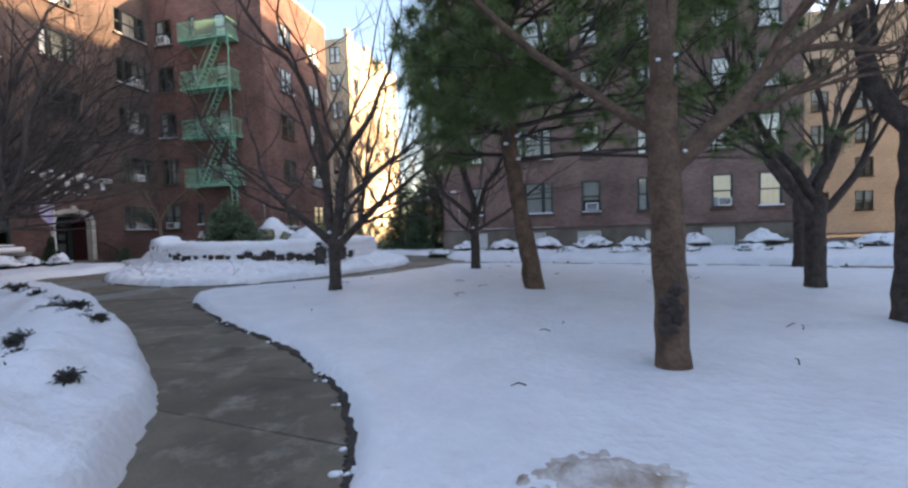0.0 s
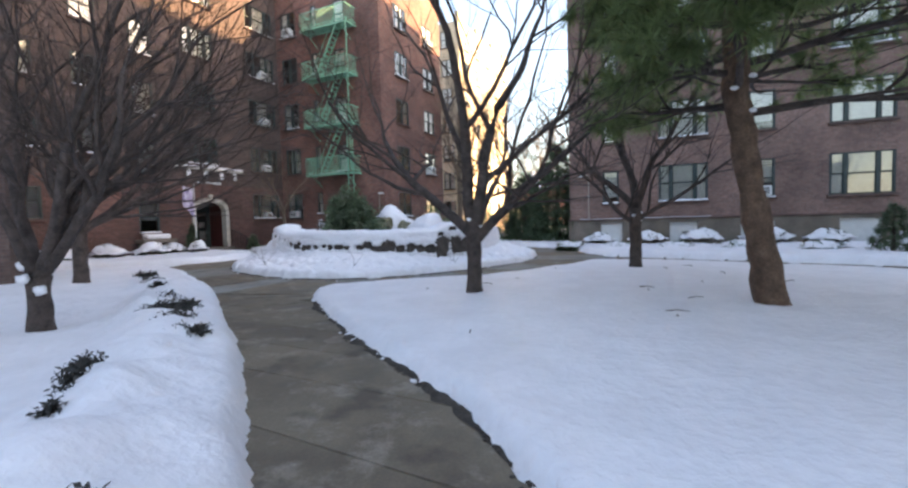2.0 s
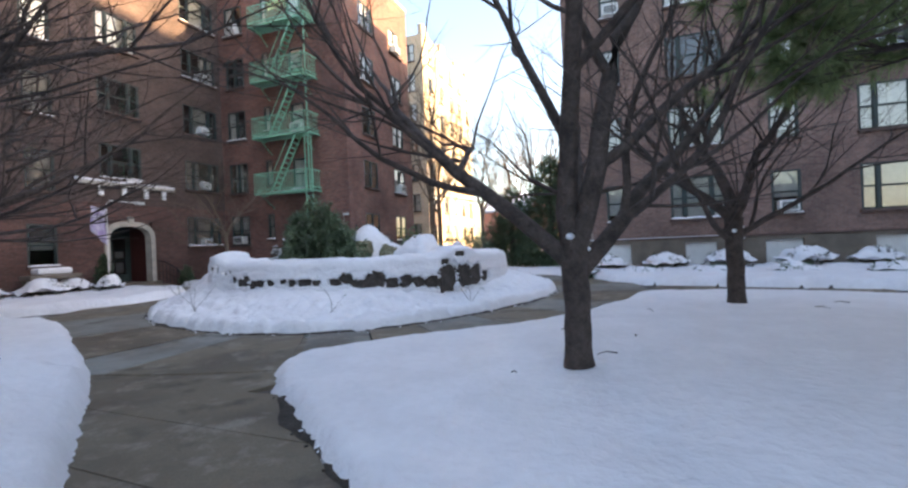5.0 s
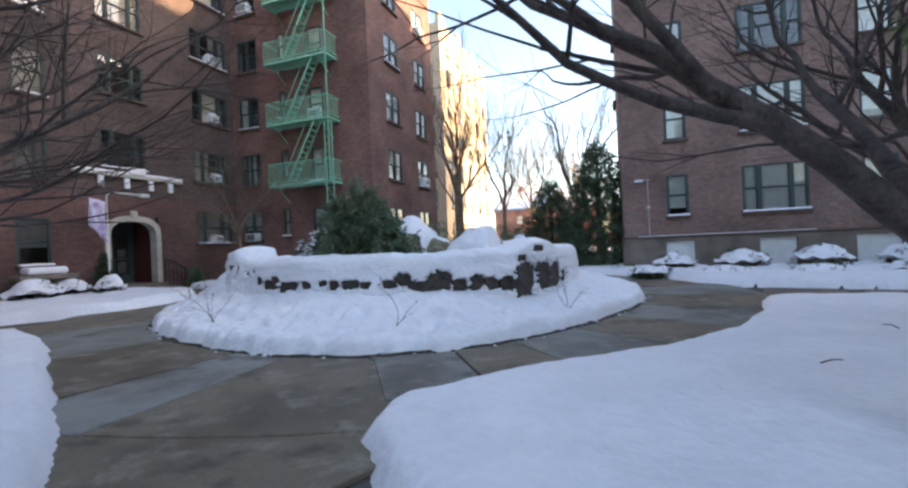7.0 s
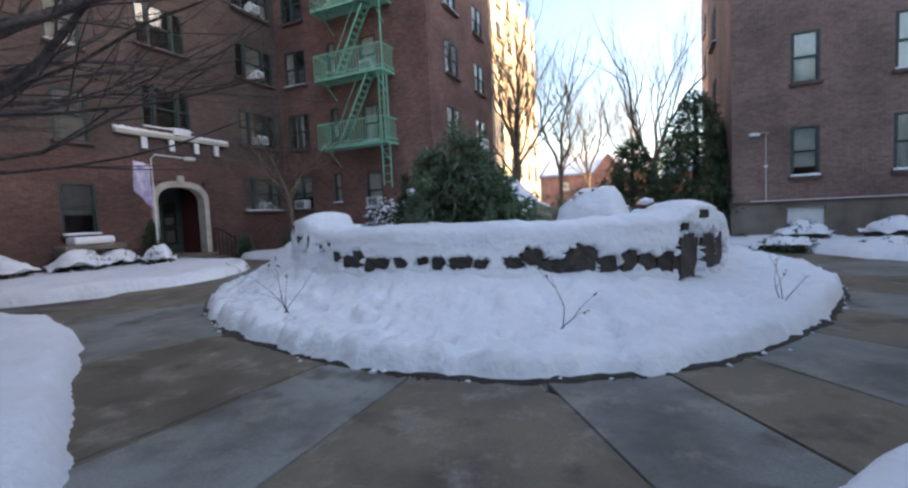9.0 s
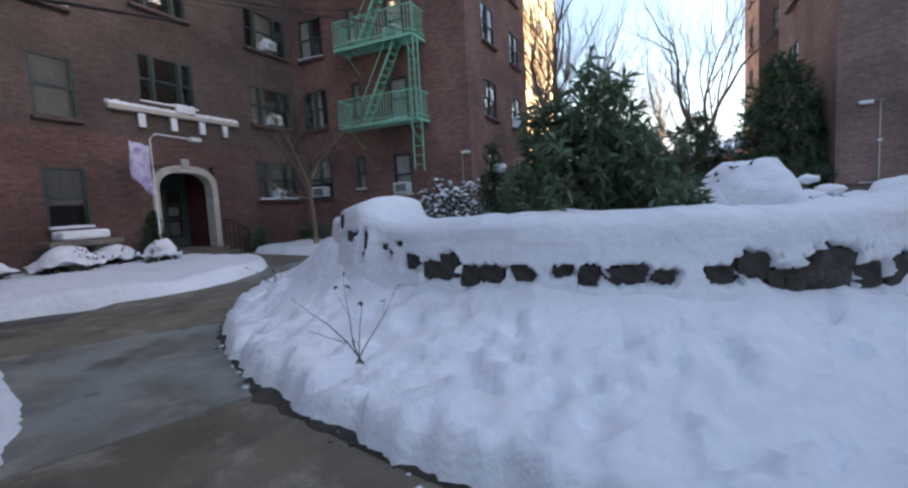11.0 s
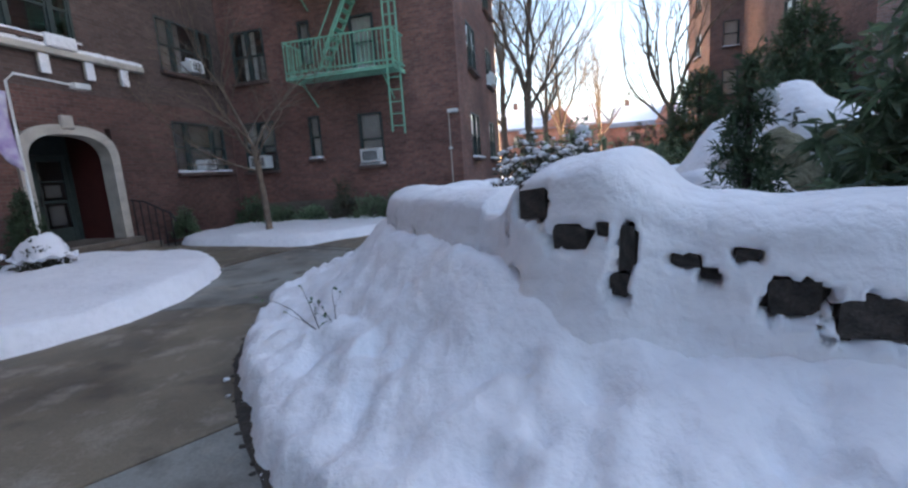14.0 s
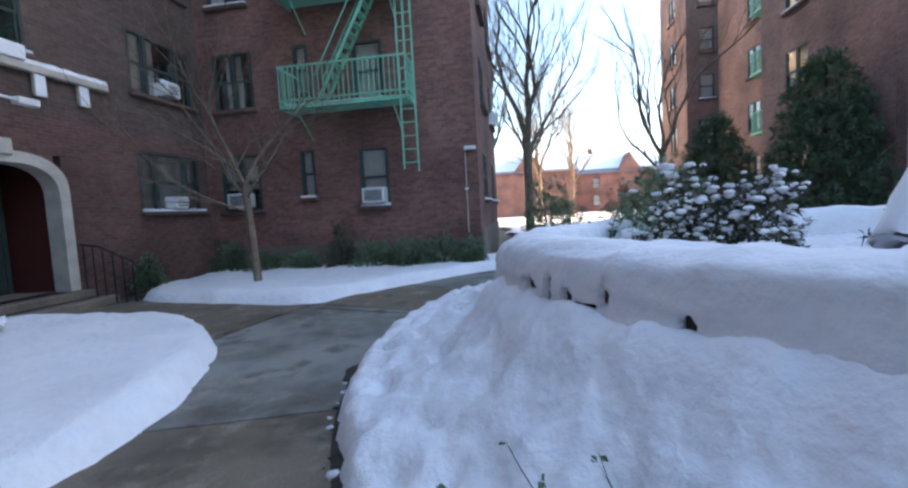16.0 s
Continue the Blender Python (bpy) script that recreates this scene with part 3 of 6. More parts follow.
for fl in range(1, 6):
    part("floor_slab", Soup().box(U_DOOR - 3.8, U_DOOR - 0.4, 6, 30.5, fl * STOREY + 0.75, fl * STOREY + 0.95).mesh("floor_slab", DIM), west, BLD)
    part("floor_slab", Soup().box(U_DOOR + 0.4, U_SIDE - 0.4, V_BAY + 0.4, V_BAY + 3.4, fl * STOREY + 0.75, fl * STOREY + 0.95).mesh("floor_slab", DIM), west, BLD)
part("coping", bevelled(Soup().box(U_DOOR - 0.35, U_SIDE + 0.06, V_BAY - 0.06, V_BAY + 0.4, TOP, TOP + 0.15).mesh("coping", STONE), 0.02, 1), west, BLD)
part("coping", bevelled(Soup().box(U_SIDE - 0.4, U_SIDE + 0.06, V_BAY + 0.41, 31.0, TOP, TOP + 0.15).mesh("coping", STONE), 0.02, 1), west, BLD)

# arched doorway: limestone surround, spandrels, doors in the recess
dw = DOOR[1] - DOOR[0]
arch = Soup()
N = 20


def arch_line(half, spring, rise, n=N):
    pts = [(-half, 0.0), (-half, spring)]
    for i in range(1, n):
        a = math.pi * (1 - i / n)
        pts.append((half * math.copysign(abs(math.cos(a)) ** 0.75, math.cos(a)), spring + rise * math.sin(a) ** 0.8))
    return pts + [(half, spring), (half, 0.0)]


inn, out = arch_line(dw / 2 - 0.14, 1.85, 0.6), arch_line(dw / 2 + 0.06, 1.9, 0.76)
vs = [(x, y, z) for y in (-0.07, 0.3) for ln in (inn, out) for x, z in ln]
L = len(inn)
arch.add(vs, [q for i in range(L - 1) for q in ((i, L + i, L + i + 1, i + 1), (i, i + 1, 2 * L + i + 1, 2 * L + i), (L + i, 3 * L + i, 3 * L + i + 1, L + i + 1))])
door_place = to_east(U_DOOR, (DOOR[0] + DOOR[1]) / 2, 0.3)
part("door_surround", arch.mesh("door_surround", STONE), west, door_place, "pale limestone arch round the doorway")
sp = Soup()
top = 2.65
vs = [(x, 0.004, z) for x, z in inn[1:-1]] + [(x, 0.004, top) for x, z in inn[1:-1]]
K = L - 2
sp.add(vs, [(i, i + 1, K + i + 1, K + i) for i in range(K - 1)])
part("spandrel", sp.mesh("spandrel", BRICKE), west, door_place)
part("keystone", bevelled(Soup().box(-0.13, 0.13, -0.13, 0.0, 2.56, 2.86).mesh("keystone", STONE), 0.03, 1), west, door_place)
part("porch_wall", Soup().box(dw / 2 - 0.1, dw / 2, 0.36, 1.5, 0, 2.6).mesh("porch_wall", REDP), west, door_place, "dark red painted porch wall")
part("porch_wall", Soup().box(-dw / 2, -dw / 2 + 0.1, 0.36, 1.5, 0, 2.6).mesh("porch_wall", REDP), west, door_place, "dark red painted porch wall")
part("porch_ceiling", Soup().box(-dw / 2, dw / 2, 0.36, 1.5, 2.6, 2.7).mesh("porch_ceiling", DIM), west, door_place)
for sgn in (-1, 1):
    d = Soup()
    x0, x1 = (-0.8, -0.01) if sgn < 0 else (0.01, 0.8)
    d.box(x0, x0 + 0.12, 1.3, 1.36, 0, 2.1).box(x1 - 0.12, x1, 1.3, 1.36, 0, 2.1).box(x0 + 0.12, x1 - 0.12, 1.3, 1.36, 0, 0.35).box(x0 + 0.12, x1 - 0.12, 1.3, 1.36, 1.95, 2.1).box(x0 + 0.12, x1 - 0.12, 1.3, 1.36, 0.95, 1.03).box(x0 + 0.12, x1 - 0.12, 1.3, 1.36, 1.45, 1.5)
    leaf = part("door", bevelled(d.mesh("door", FRAME), 0.008, 1), west, door_place, "dark panelled door with glass lights")
    for c, e in ((0.35, 0.95), (1.03, 1.45), (1.5, 1.95)):
        pn = Soup()
        pn.add([(x0 + 0.12, 1.33, c), (x1 - 0.12, 1.33, c), (x1 - 0.12, 1.33, e), (x0 + 0.12, 1.33, e)], [(0, 1, 2, 3)])
        part("pane", pn.mesh("pane", GLASS), leaf)
        if c < 1.5:
            part("notice", Soup().box(x0 + 0.22, x1 - 0.22, 1.335, 1.345, c + 0.07, e - 0.06).mesh("notice", WHITE), leaf, label="white paper notice behind the glass")
    part("handle", Soup().tube([(x1 - 0.06 if sgn < 0 else x0 + 0.06, 1.27, 0.9), (x1 - 0.06 if sgn < 0 else x0 + 0.06, 1.27, 1.15)], [0.015] * 2).box(x1 - 0.07 if sgn < 0 else x0 + 0.05, x1 - 0.05 if sgn < 0 else x0 + 0.07, 1.27, 1.3, 0.9, 0.93).mesh("handle", DARK), leaf)
part("door_frame", Soup().box(-0.9, -0.81, 1.3, 1.4, 0, 2.6).box(0.81, 0.9, 1.3, 1.4, 0, 2.6).box(-0.81, 0.81, 1.3, 1.4, 2.11, 2.6).mesh("door_frame", FRAME), west, door_place)
for k in range(2):
    part("step", bevelled(Soup().box(-1.15 - 0.2 * k, 1.15 + 0.2 * k, -0.35 - 0.32 * k, 1.29 - k * 1.64 + 0.0, -0.16 - 0.17 * k, 0.0 - 0.16 * k).mesh("step", BASE), 0.02, 1), west, door_place)
# crenellated stone band over the door, under snow
for a, b in ((16.2, 20.4),):
    part("stone_band", bevelled(Soup().box(a, b, -0.16, -0.003, 4.42, 4.56).mesh("stone_band", STONE), 0.02, 1), west, to_east(U_DOOR, 0, 0))
    cap = part("snow", sill_snow(b - a), west, to_east(U_DOOR, a, 4.56) @ Matrix.Diagonal((1, 1.6, 2.0, 1)), "snow along the stone band")
for s in (17.0, 17.95, 18.9, 19.75):
    part("corbel", bevelled(Soup().box(s, s + 0.16, -0.11, -0.003, 4.02, 4.42).mesh("corbel", STONE), 0.03, 1), west, to_east(U_DOOR, 0, 0), "pale corbel crusted with snow")
    part("snow", bevelled(Soup().box(s - 0.02, s + 0.18, -0.15, -0.112, 4.0, 4.4).mesh("snow", SNOW), 0.018, 2), west, to_east(U_DOOR, 0, 0))
part("stone_block", bevelled(Soup().box(18.1, 18.75, -0.2, -0.003, 4.57, 4.85).mesh("stone_block", SNOW), 0.04, 2), west, to_east(U_DOOR, 0, 0), "snow-crusted block over the band")
# low plinth along the walls
part("plinth", Soup().box(U_DOOR + 0.36, U_SIDE + 0.02, V_BAY - 0.05, V_BAY - 0.003, -0.1, 0.75).mesh("plinth", BASE), west, BLD)
part("plinth", Soup().box(U_SIDE + 0.003, U_SIDE + 0.05, V_BAY + 0.0, 31.0, -0.1, 0.95).mesh("plinth", BASE), west, BLD)
air_conditioner(to_east(U_DOOR, 21.9, 1.92) @ pose(0, 0.05, 0), 0.44, 0.3)


# fire escape
def fire_escape():
    fe = thing("fire_escape", "pale green painted iron fire escape on a brick wall", "fire escape")
    x0, x1, y0 = -21.05, -17.72, V_BAY
    depth = 0.95
    bal = Soup().box(-0.012, 0.012, -0.012, 0.012, 0, 0.95).mesh("baluster", GREEN)
    slat = Soup().box(0, x1 - x0 - 0.1, 0, 0.04, 0, 0.025).mesh("slat", GREEN)
    for fl in range(4):
        z = 4.35 + fl * 2.8
        pl = Soup().box(x0, x1, y0 - depth, y0 - depth + 0.05, z - 0.1, z).box(x0, x0 + 0.05, y0 - depth, y0, z - 0.1, z).box(x1 - 0.05, x1, y0 - depth, y0, z - 0.1, z)
        deck = part("platform", pl.mesh("platform", GREEN), fe, BLD)
        for k in range(13):
            part("slat", slat, deck, pose(x0 + 0.05, y0 - depth + 0.06 + k * (depth - 0.08) / 13, z - 0.04))
        part("snow", Soup().box(x0 + 0.1, x1 - 0.6, y0 - depth + 0.06, y0 - 0.4, z - 0.012, z + 0.03).mesh("snow", SNOW), deck, label="thin snow on the platform")
        rail = Soup()
        for zz in (0.12, 0.95):
            rail.box(x0, x1, y0 - depth, y0 - depth + 0.04, z + zz - 0.02, z + zz + 0.02).box(x0, x0 + 0.04, y0 - depth + 0.041, y0, z + zz - 0.02, z + zz + 0.02).box(x1 - 0.04, x1, y0 - depth + 0.041, y0, z + zz - 0.02, z + zz + 0.02)
        rl = part("railing", rail.mesh("railing", GREEN), fe, BLD)
        for k in range(26):
            part("baluster", bal, rl, pose(x0 + 0.02 + k * (x1 - x0 - 0.04) / 25, y0 - depth + 0.02, z))
        for k in range(1, 6):
            for xx in (x0 + 0.02, x1 - 0.02):
                part("baluster", bal, rl, pose(xx, y0 - depth + 0.02 + k * depth / 6.2, z))
        part("bracket", Soup().tube([(x0 + 0.4, y0, z - 0.75), (x0 + 0.4, y0 - depth + 0.1, z - 0.1)], [0.025] * 2, 4).mesh("bracket", GREEN), fe, BLD)
        part("bracket", Soup().tube([(x1 - 0.4, y0, z - 0.75), (x1 - 0.4, y0 - depth + 0.1, z - 0.1)], [0.025] * 2, 4).mesh("bracket", GREEN), fe, BLD)
        if fl < 3:
            st = Soup()
            a, b = Vector((x0 + 0.95, y0 - 0.6, z)), Vector((x1 - 0.75, y0 - 0.6, z + 2.8))
            for dy in (-0.22, 0.22):
                st.tube([a + Vector((0, dy, 0)), b + Vector((0, dy, 0))], [0.045] * 2, 4)
                st.tube([a + Vector((0, dy, 0.7)), b + Vector((0, dy, 0.7))], [0.02] * 2, 4)
            stairs = part("stairs", st.mesh("stairs", GREEN), fe, BLD)
            tread = Soup().box(-0.09, 0.09, -0.21, 0.21, -0.012, 0.012).mesh("tread", GREEN)
            for k in range(1, 12):
                part("tread", tread, stairs, Matrix.Translation(a.lerp(b, k / 12)))
    ld = Soup()
    for dx in (0, 0.36):
        ld.box(x1 - 0.18 + dx, x1 - 0.14 + dx, y0 - depth - 0.07, y0 - depth - 0.03, 2.55 - dx * 0.2, 6.9)
    ladder = part("ladder", ld.mesh("ladder", GREEN), fe, BLD)
    rung = Soup().box(0, 0.36, -0.012, 0.012, -0.012, 0.012).mesh("rung", GREEN)
    for k in range(13):
        part("rung", rung, ladder, pose(x1 - 0.16, y0 - depth - 0.05, 2.7 + k * 0.32))
    post = Soup().box(x1 - 0.02, x1 + 0.03, y0 - depth - 0.02, y0 - depth + 0.03, 4.35, 12.8).mesh("post", GREEN)
    part("post", post, fe, BLD)
    return fe


fire_escape()

# east building
east = thing("apartment_building", "purplish brown brick apartment house on a concrete base", "building")
VE, UE0, UE1 = 24.2, -5.9, 11.5
ecol = [(-4.36, 0.72, 1.97, 1.5, ONE), (-1.95, 1.95, 1.97, 1.62, TRI), (1.45, 0.95, 1.97, 1.6, ONE), (4.15, 2.0, 1.97, 1.62, TRI), (7.55, 0.95, 1.97, 1.6, ONE), (9.6, 1.0, 1.97, 1.6, ONE)]
facade(east, "wall", lambda z: to_front(0, VE, z), UE0, UE1, TOP, ecol, BRICKB, rnd, snow=0.7, z0=1.2)
basement = [(-4.45, 0.95), (-1.5, 1.1), (1.2, 1.2), (4.5, 1.3), (7.1, 1.5)]
part("foundation", wall_mesh("foundation", UE0 - 0.05, UE1 + 0.05, -0.2, 1.2, [(s, s + w, 0.05, 1.03) for s, w in basement], BASE), east, to_front(0, VE - 0.05, 0))
for s, w in basement:
    part("basement_panel", bevelled(Soup().box(s, s + w, VE + 0.06, VE + 0.14, 0.05, 1.03).mesh("basement_panel", WHITE), 0.01, 1), east, BLD, "pale painted board in a basement opening")
part("water_table", bevelled(Soup().box(UE0 - 0.1, UE1 + 0.1, VE - 0.11, VE - 0.052, 1.18, 1.25).mesh("water_table", SILL), 0.015, 1), east, BLD)
part("snow", Soup().box(UE0 + 0.5, UE0 + 6, VE - 0.118, VE - 0.056, 1.252, 1.275).mesh("snow", SNOW), east, BLD)
facade(east, "wall", lambda z: to_west(UE0, 0, z), -30.9, -VE - 0.352, TOP, [(-29.3, 1.3, 1.97, 1.5, DUO)], BRICKB, rnd, z0=-0.2)
facade(east, "wall", lambda z: BLD @ pose(0, 30.9, z, 0, 0, 180), -UE0 - 2.9, -UE0 - 0.36, TOP, [], BRICKB, rnd, z0=-0.2)
facade(east, "wall", lambda z: to_west(UE0 + 2.9, 0, z), -42, -30.9, TOP, [(-34.4, 0.9, 1.97, 1.5, ONE), (-38.4, 1.3, 1.97, 1.5, DUO)], BRICKB, rnd, z0=-0.2)
facade(east, "wall", lambda z: to_east(UE1, 0, z), VE + 0.352, 40, TOP, [(26, 1.3, 1.97, 1.5, DUO), (31, 1.3, 1.97, 1.5, DUO)], BRICKB, rnd, z0=-0.2)
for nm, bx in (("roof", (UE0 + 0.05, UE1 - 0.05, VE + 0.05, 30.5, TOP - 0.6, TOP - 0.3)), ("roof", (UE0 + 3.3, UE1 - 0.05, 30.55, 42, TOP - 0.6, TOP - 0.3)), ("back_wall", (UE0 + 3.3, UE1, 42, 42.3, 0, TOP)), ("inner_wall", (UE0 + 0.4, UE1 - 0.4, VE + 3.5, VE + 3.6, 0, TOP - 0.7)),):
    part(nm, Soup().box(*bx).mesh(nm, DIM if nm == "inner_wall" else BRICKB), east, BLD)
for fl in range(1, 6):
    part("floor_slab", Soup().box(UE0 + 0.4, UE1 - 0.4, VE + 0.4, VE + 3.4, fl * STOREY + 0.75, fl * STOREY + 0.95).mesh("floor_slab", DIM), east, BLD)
facade(east, "wall", lambda z: to_front(0, 42.35, z), UE0 + 1.2, UE0 + 8.0, TOP, [(UE0 + 1.9, 0.9, 1.97, 1.5, ONE)], BRICKB, rnd, z0=-0.2)
facade(east, "wall", lambda z: to_west(UE0 + 1.2, 0, z), -47.5, -42.702, TOP, [(-45.6, 1.3, 1.97, 1.5, DUO)], BRICKB, rnd, z0=-0.2)
part("back_wall", Soup().box(UE0 + 1.6, UE0 + 8.0, 47.1, 47.5, 0, TOP).mesh("back_wall", BRICKB), east, BLD)
part("coping", bevelled(Soup().box(UE0 - 0.06, UE1 + 0.06, VE - 0.06, VE + 0.4, TOP, TOP + 0.15).mesh("coping", STONE), 0.02, 1), east, BLD)
for s, fl in ((1.6, 0), (7.7, 0), (-4.25, 3), (1.6, 3)):
    air_conditioner(to_front(s + 0.03, VE, 2.05 + fl * STOREY))
for k in range(3):
    zz = 4.4 + k * 2.8
    bs = Soup().box(UE0 + 1.9, UE0 + 2.88, 33.0, 36.0, zz - 0.1, zz)
    esc = thing("fire_escape", "pale green iron balcony in a brick recess", "fire escape", BLD, bs.mesh("platform", GREEN))
    bal = Soup().box(-0.015, 0.015, -0.015, 0.015, 0, 0.95).mesh("baluster", GREEN)
    rl = part("railing", Soup().box(UE0 + 1.9, UE0 + 2.88, 33.0, 33.04, zz + 0.93, zz + 0.97).box(UE0 + 1.9, UE0 + 1.94, 33.041, 36.0, zz + 0.93, zz + 0.97).mesh("railing", GREEN), esc)
    for j in range(8):
        part("baluster", bal, rl, pose(UE0 + 1.92 + j * 0.13, 33.02, zz))
    for j in range(22):
        part("baluster", bal, rl, pose(UE0 + 1.92, 33.15 + j * 0.13, zz))

# sunlit buff building past the bay, seen down the gap
far = thing("apartment_building", "sunlit buff brick apartment house with tall windows", "building")
UF, VF0, VF1, TF = -20.0, 43.0, 57.6, 21.0
facade(far, "wall", lambda z: to_east(UF, 0, z), VF0 + 0.4, VF1, TF, [(VF0 + 1.2 + 2.9 * k, 1.2, 1.8, 1.6, DUO) for k in range(5)], BRICKL, rnd, floors=range(7), snow=0.1)
facade(far, "wall", lambda z: to_front(0, VF0, z), UF - 9, UF, TF, [(UF - 2, 1.2, 1.8, 1.6, DUO)], BRICKL, rnd, floors=range(7), snow=0.1)
part("roof", Soup().box(UF - 9, UF - 0.4, VF0 + 0.4, VF1 - 0.2, TF - 0.6, TF - 0.3).mesh("roof", BRICKL), far, BLD)
part("back_wall", Soup().box(UF - 9, UF - 8.7, VF0 + 0.4, VF1 - 0.2, 0, TF - 0.6).mesh("back_wall", BRICKL), far, BLD)
part("back_wall", Soup().box(UF - 8.7, UF - 0.4, VF1 - 0.2, VF1, 0, TF - 0.6).mesh("back_wall", BRICKL), far, BLD)
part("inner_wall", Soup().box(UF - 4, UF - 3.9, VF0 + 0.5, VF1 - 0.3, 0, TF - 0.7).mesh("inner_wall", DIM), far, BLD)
part("coping", bevelled(Soup().box(UF - 0.4, UF + 0.08, VF0, VF1 + 0.1, TF, TF + 0.2).mesh("coping", STONE), 0.02, 1), far, BLD)
for v0 in (VF0 + 0.1, VF0 + 4.8, VF0 + 9.4, VF1 - 1.2):
    part("parapet_block", bevelled(Soup().box(UF - 0.4, UF + 0.02, v0, v0 + 1.2, TF + 0.2, TF + 1.0).mesh("parapet_block", BRICKL), 0.02, 1), far, BLD)


def gabled_house(m, w, d, h, roof_h, label):
    hs = thing("house", label, "house", m)
    part("wall", wall_mesh("wall", 0, w, 0, h, [(w * 0.2, w * 0.2 + 1.1, 1.2, 2.8), (w * 0.65, w * 0.65 + 1.1, 1.2, 2.8), (w * 0.2, w * 0.2 + 1.1, 4, 5.4), (w * 0.65, w * 0.65 + 1.1, 4, 5.4)], BRICK, 0.3), hs)
    part("wall", Soup().box(0, 0.3, 0.3, d, 0, h).mesh("wall", BRICK), hs)
    part("wall", Soup().box(w - 0.3, w, 0.3, d, 0, h).mesh("wall", BRICK), hs)
    part("wall", Soup().box(0.3, w - 0.3, d - 0.3, d, 0, h).mesh("wall", BRICK), hs)
    for x in (0.2, 0.65):
        for z, hh in ((1.2, 1.6), (4, 1.4)):
            add_window(hs, pose(w * x, 0, z), 1.1, hh, ONE, rnd, 0.8)
    s = Soup()
    s.add([(-0.4, -0.4, h), (w + 0.4, -0.4, h), (w + 0.4, d + 0.4, h), (-0.4, d + 0.4, h), (-0.4 + 1.5, d / 2, h + roof_h), (w + 0.4 - 1.5, d / 2, h + roof_h)], [(0, 1, 5, 4), (1, 2, 5), (2, 3, 4, 5), (3, 0, 4), (0, 3, 2, 1)])
    rf = part("roof", s.mesh("roof", ROOFS), hs, label="slate roof under patchy snow")
    s = Soup()
    s.add([(0.2, 0.0, h + 0.25), (w - 0.2, 0.0, h + 0.25), (w - 1.3, d / 2 - 0.1, h + roof_h + 0.03), (1.3, d / 2 - 0.1, h + roof_h + 0.03)], [(0, 1, 2, 3)])
    part("snow", s.mesh("snow", SNOW), rf)
    g2 = Soup()
    g2.add([(w * 0.45, -0.2, h - 0.2), (w * 0.75, -0.2, h - 0.2), (w * 0.6, -0.2, h + roof_h * 0.85), (w * 0.45, d / 2, h - 0.2), (w * 0.75, d / 2, h - 0.2), (w * 0.6, d / 2, h + roof_h * 0.85)], [(0, 1, 2), (0, 2, 5, 3), (2, 1, 4, 5)])
    part("gable", g2.mesh("gable", BRICK), hs)
    part("chimney", bevelled(Soup().box(w * 0.2, w * 0.2 + 0.7, d / 2, d / 2 + 0.6, h + roof_h * 0.5, h + roof_h + 1.0).mesh("chimney", BRICK), 0.03, 1), hs)
    return hs


gabled_house(pose(-7, 78, 0, 0, 0, -8), 16, 10, 6.2, 3.4, "red brick house with a snow-dusted slate roof")
gabled_house(pose(12, 86, 0, 0, 0, -14), 14, 10, 6.2, 3.6, "red brick house with a grey gabled roof")

far2 = thing("apartment_building", "distant buff brick apartment house past the lawn", "building")
facade(far2, "wall", lambda z: to_front(0, 44, z), 13.5, 40, 18.5, [(15 + 3.2 * k, 1.3, 1.8, 1.6, DUO) for k in range(7)], BRICKL, rnd, floors=range(5), snow=0.1)
part("back_wall", Soup().box(13.5, 40, 44.4, 54, 0, 18.1).mesh("back_wall", BRICKL), far2, BLD)

# added plain buildings, out of view, that close the court behind and to the east
shut = thing("apartment_building", "added unseen brown brick block that keeps sun off the court", "building")
# height and distance set where its shadow falls on the west walls
facade(shut, "wall", lambda z: to_west(30.0, 0, z), -38.0, 20, 26.0, [(-15 + 4 * k, 1.3, 1.9, 1.5, DUO) for k in range(7)], BRICKB, rnd, snow=0.3)
part("back_wall", Soup().box(30.4, 40, -20, 38.0, 0, 25.6).mesh("back_wall", BRICKB), shut, BLD)
# invented closure, kept low so skylight reaches the south-facing walls and panes
shut2 = thing("apartment_building", "added low brown brick block, unseen behind the walk", "building")
facade(shut2, "wall", lambda z: BLD @ pose(0, -16, z, 0, 0, 180), -16, 22, 6.6, [(-14 + 4 * k, 1.3, 1.9, 1.5, DUO) for k in range(9)], BRICK, rnd, floors=range(2), snow=0.3)
part("back_wall", Soup().box(-22, 16, -22, -16.4, 0, 6.2).mesh("back_wall", BRICK), shut2, BLD)

# ---- ring wall of fieldstone on the island ----
R_WALL = 4.0


def polar(r, a, z=0.0):
    return Vector((CEN.x + r * math.cos(radians(a)), CEN.y + r * math.sin(radians(a)), z))


def pier(a):
    """How far the wall swells into a pier at angle a."""
    return math.exp(-((a + 131) / 5.5) ** 4) * 0.28 + math.exp(-((a + 41) / 8.0) ** 4) * 0.16


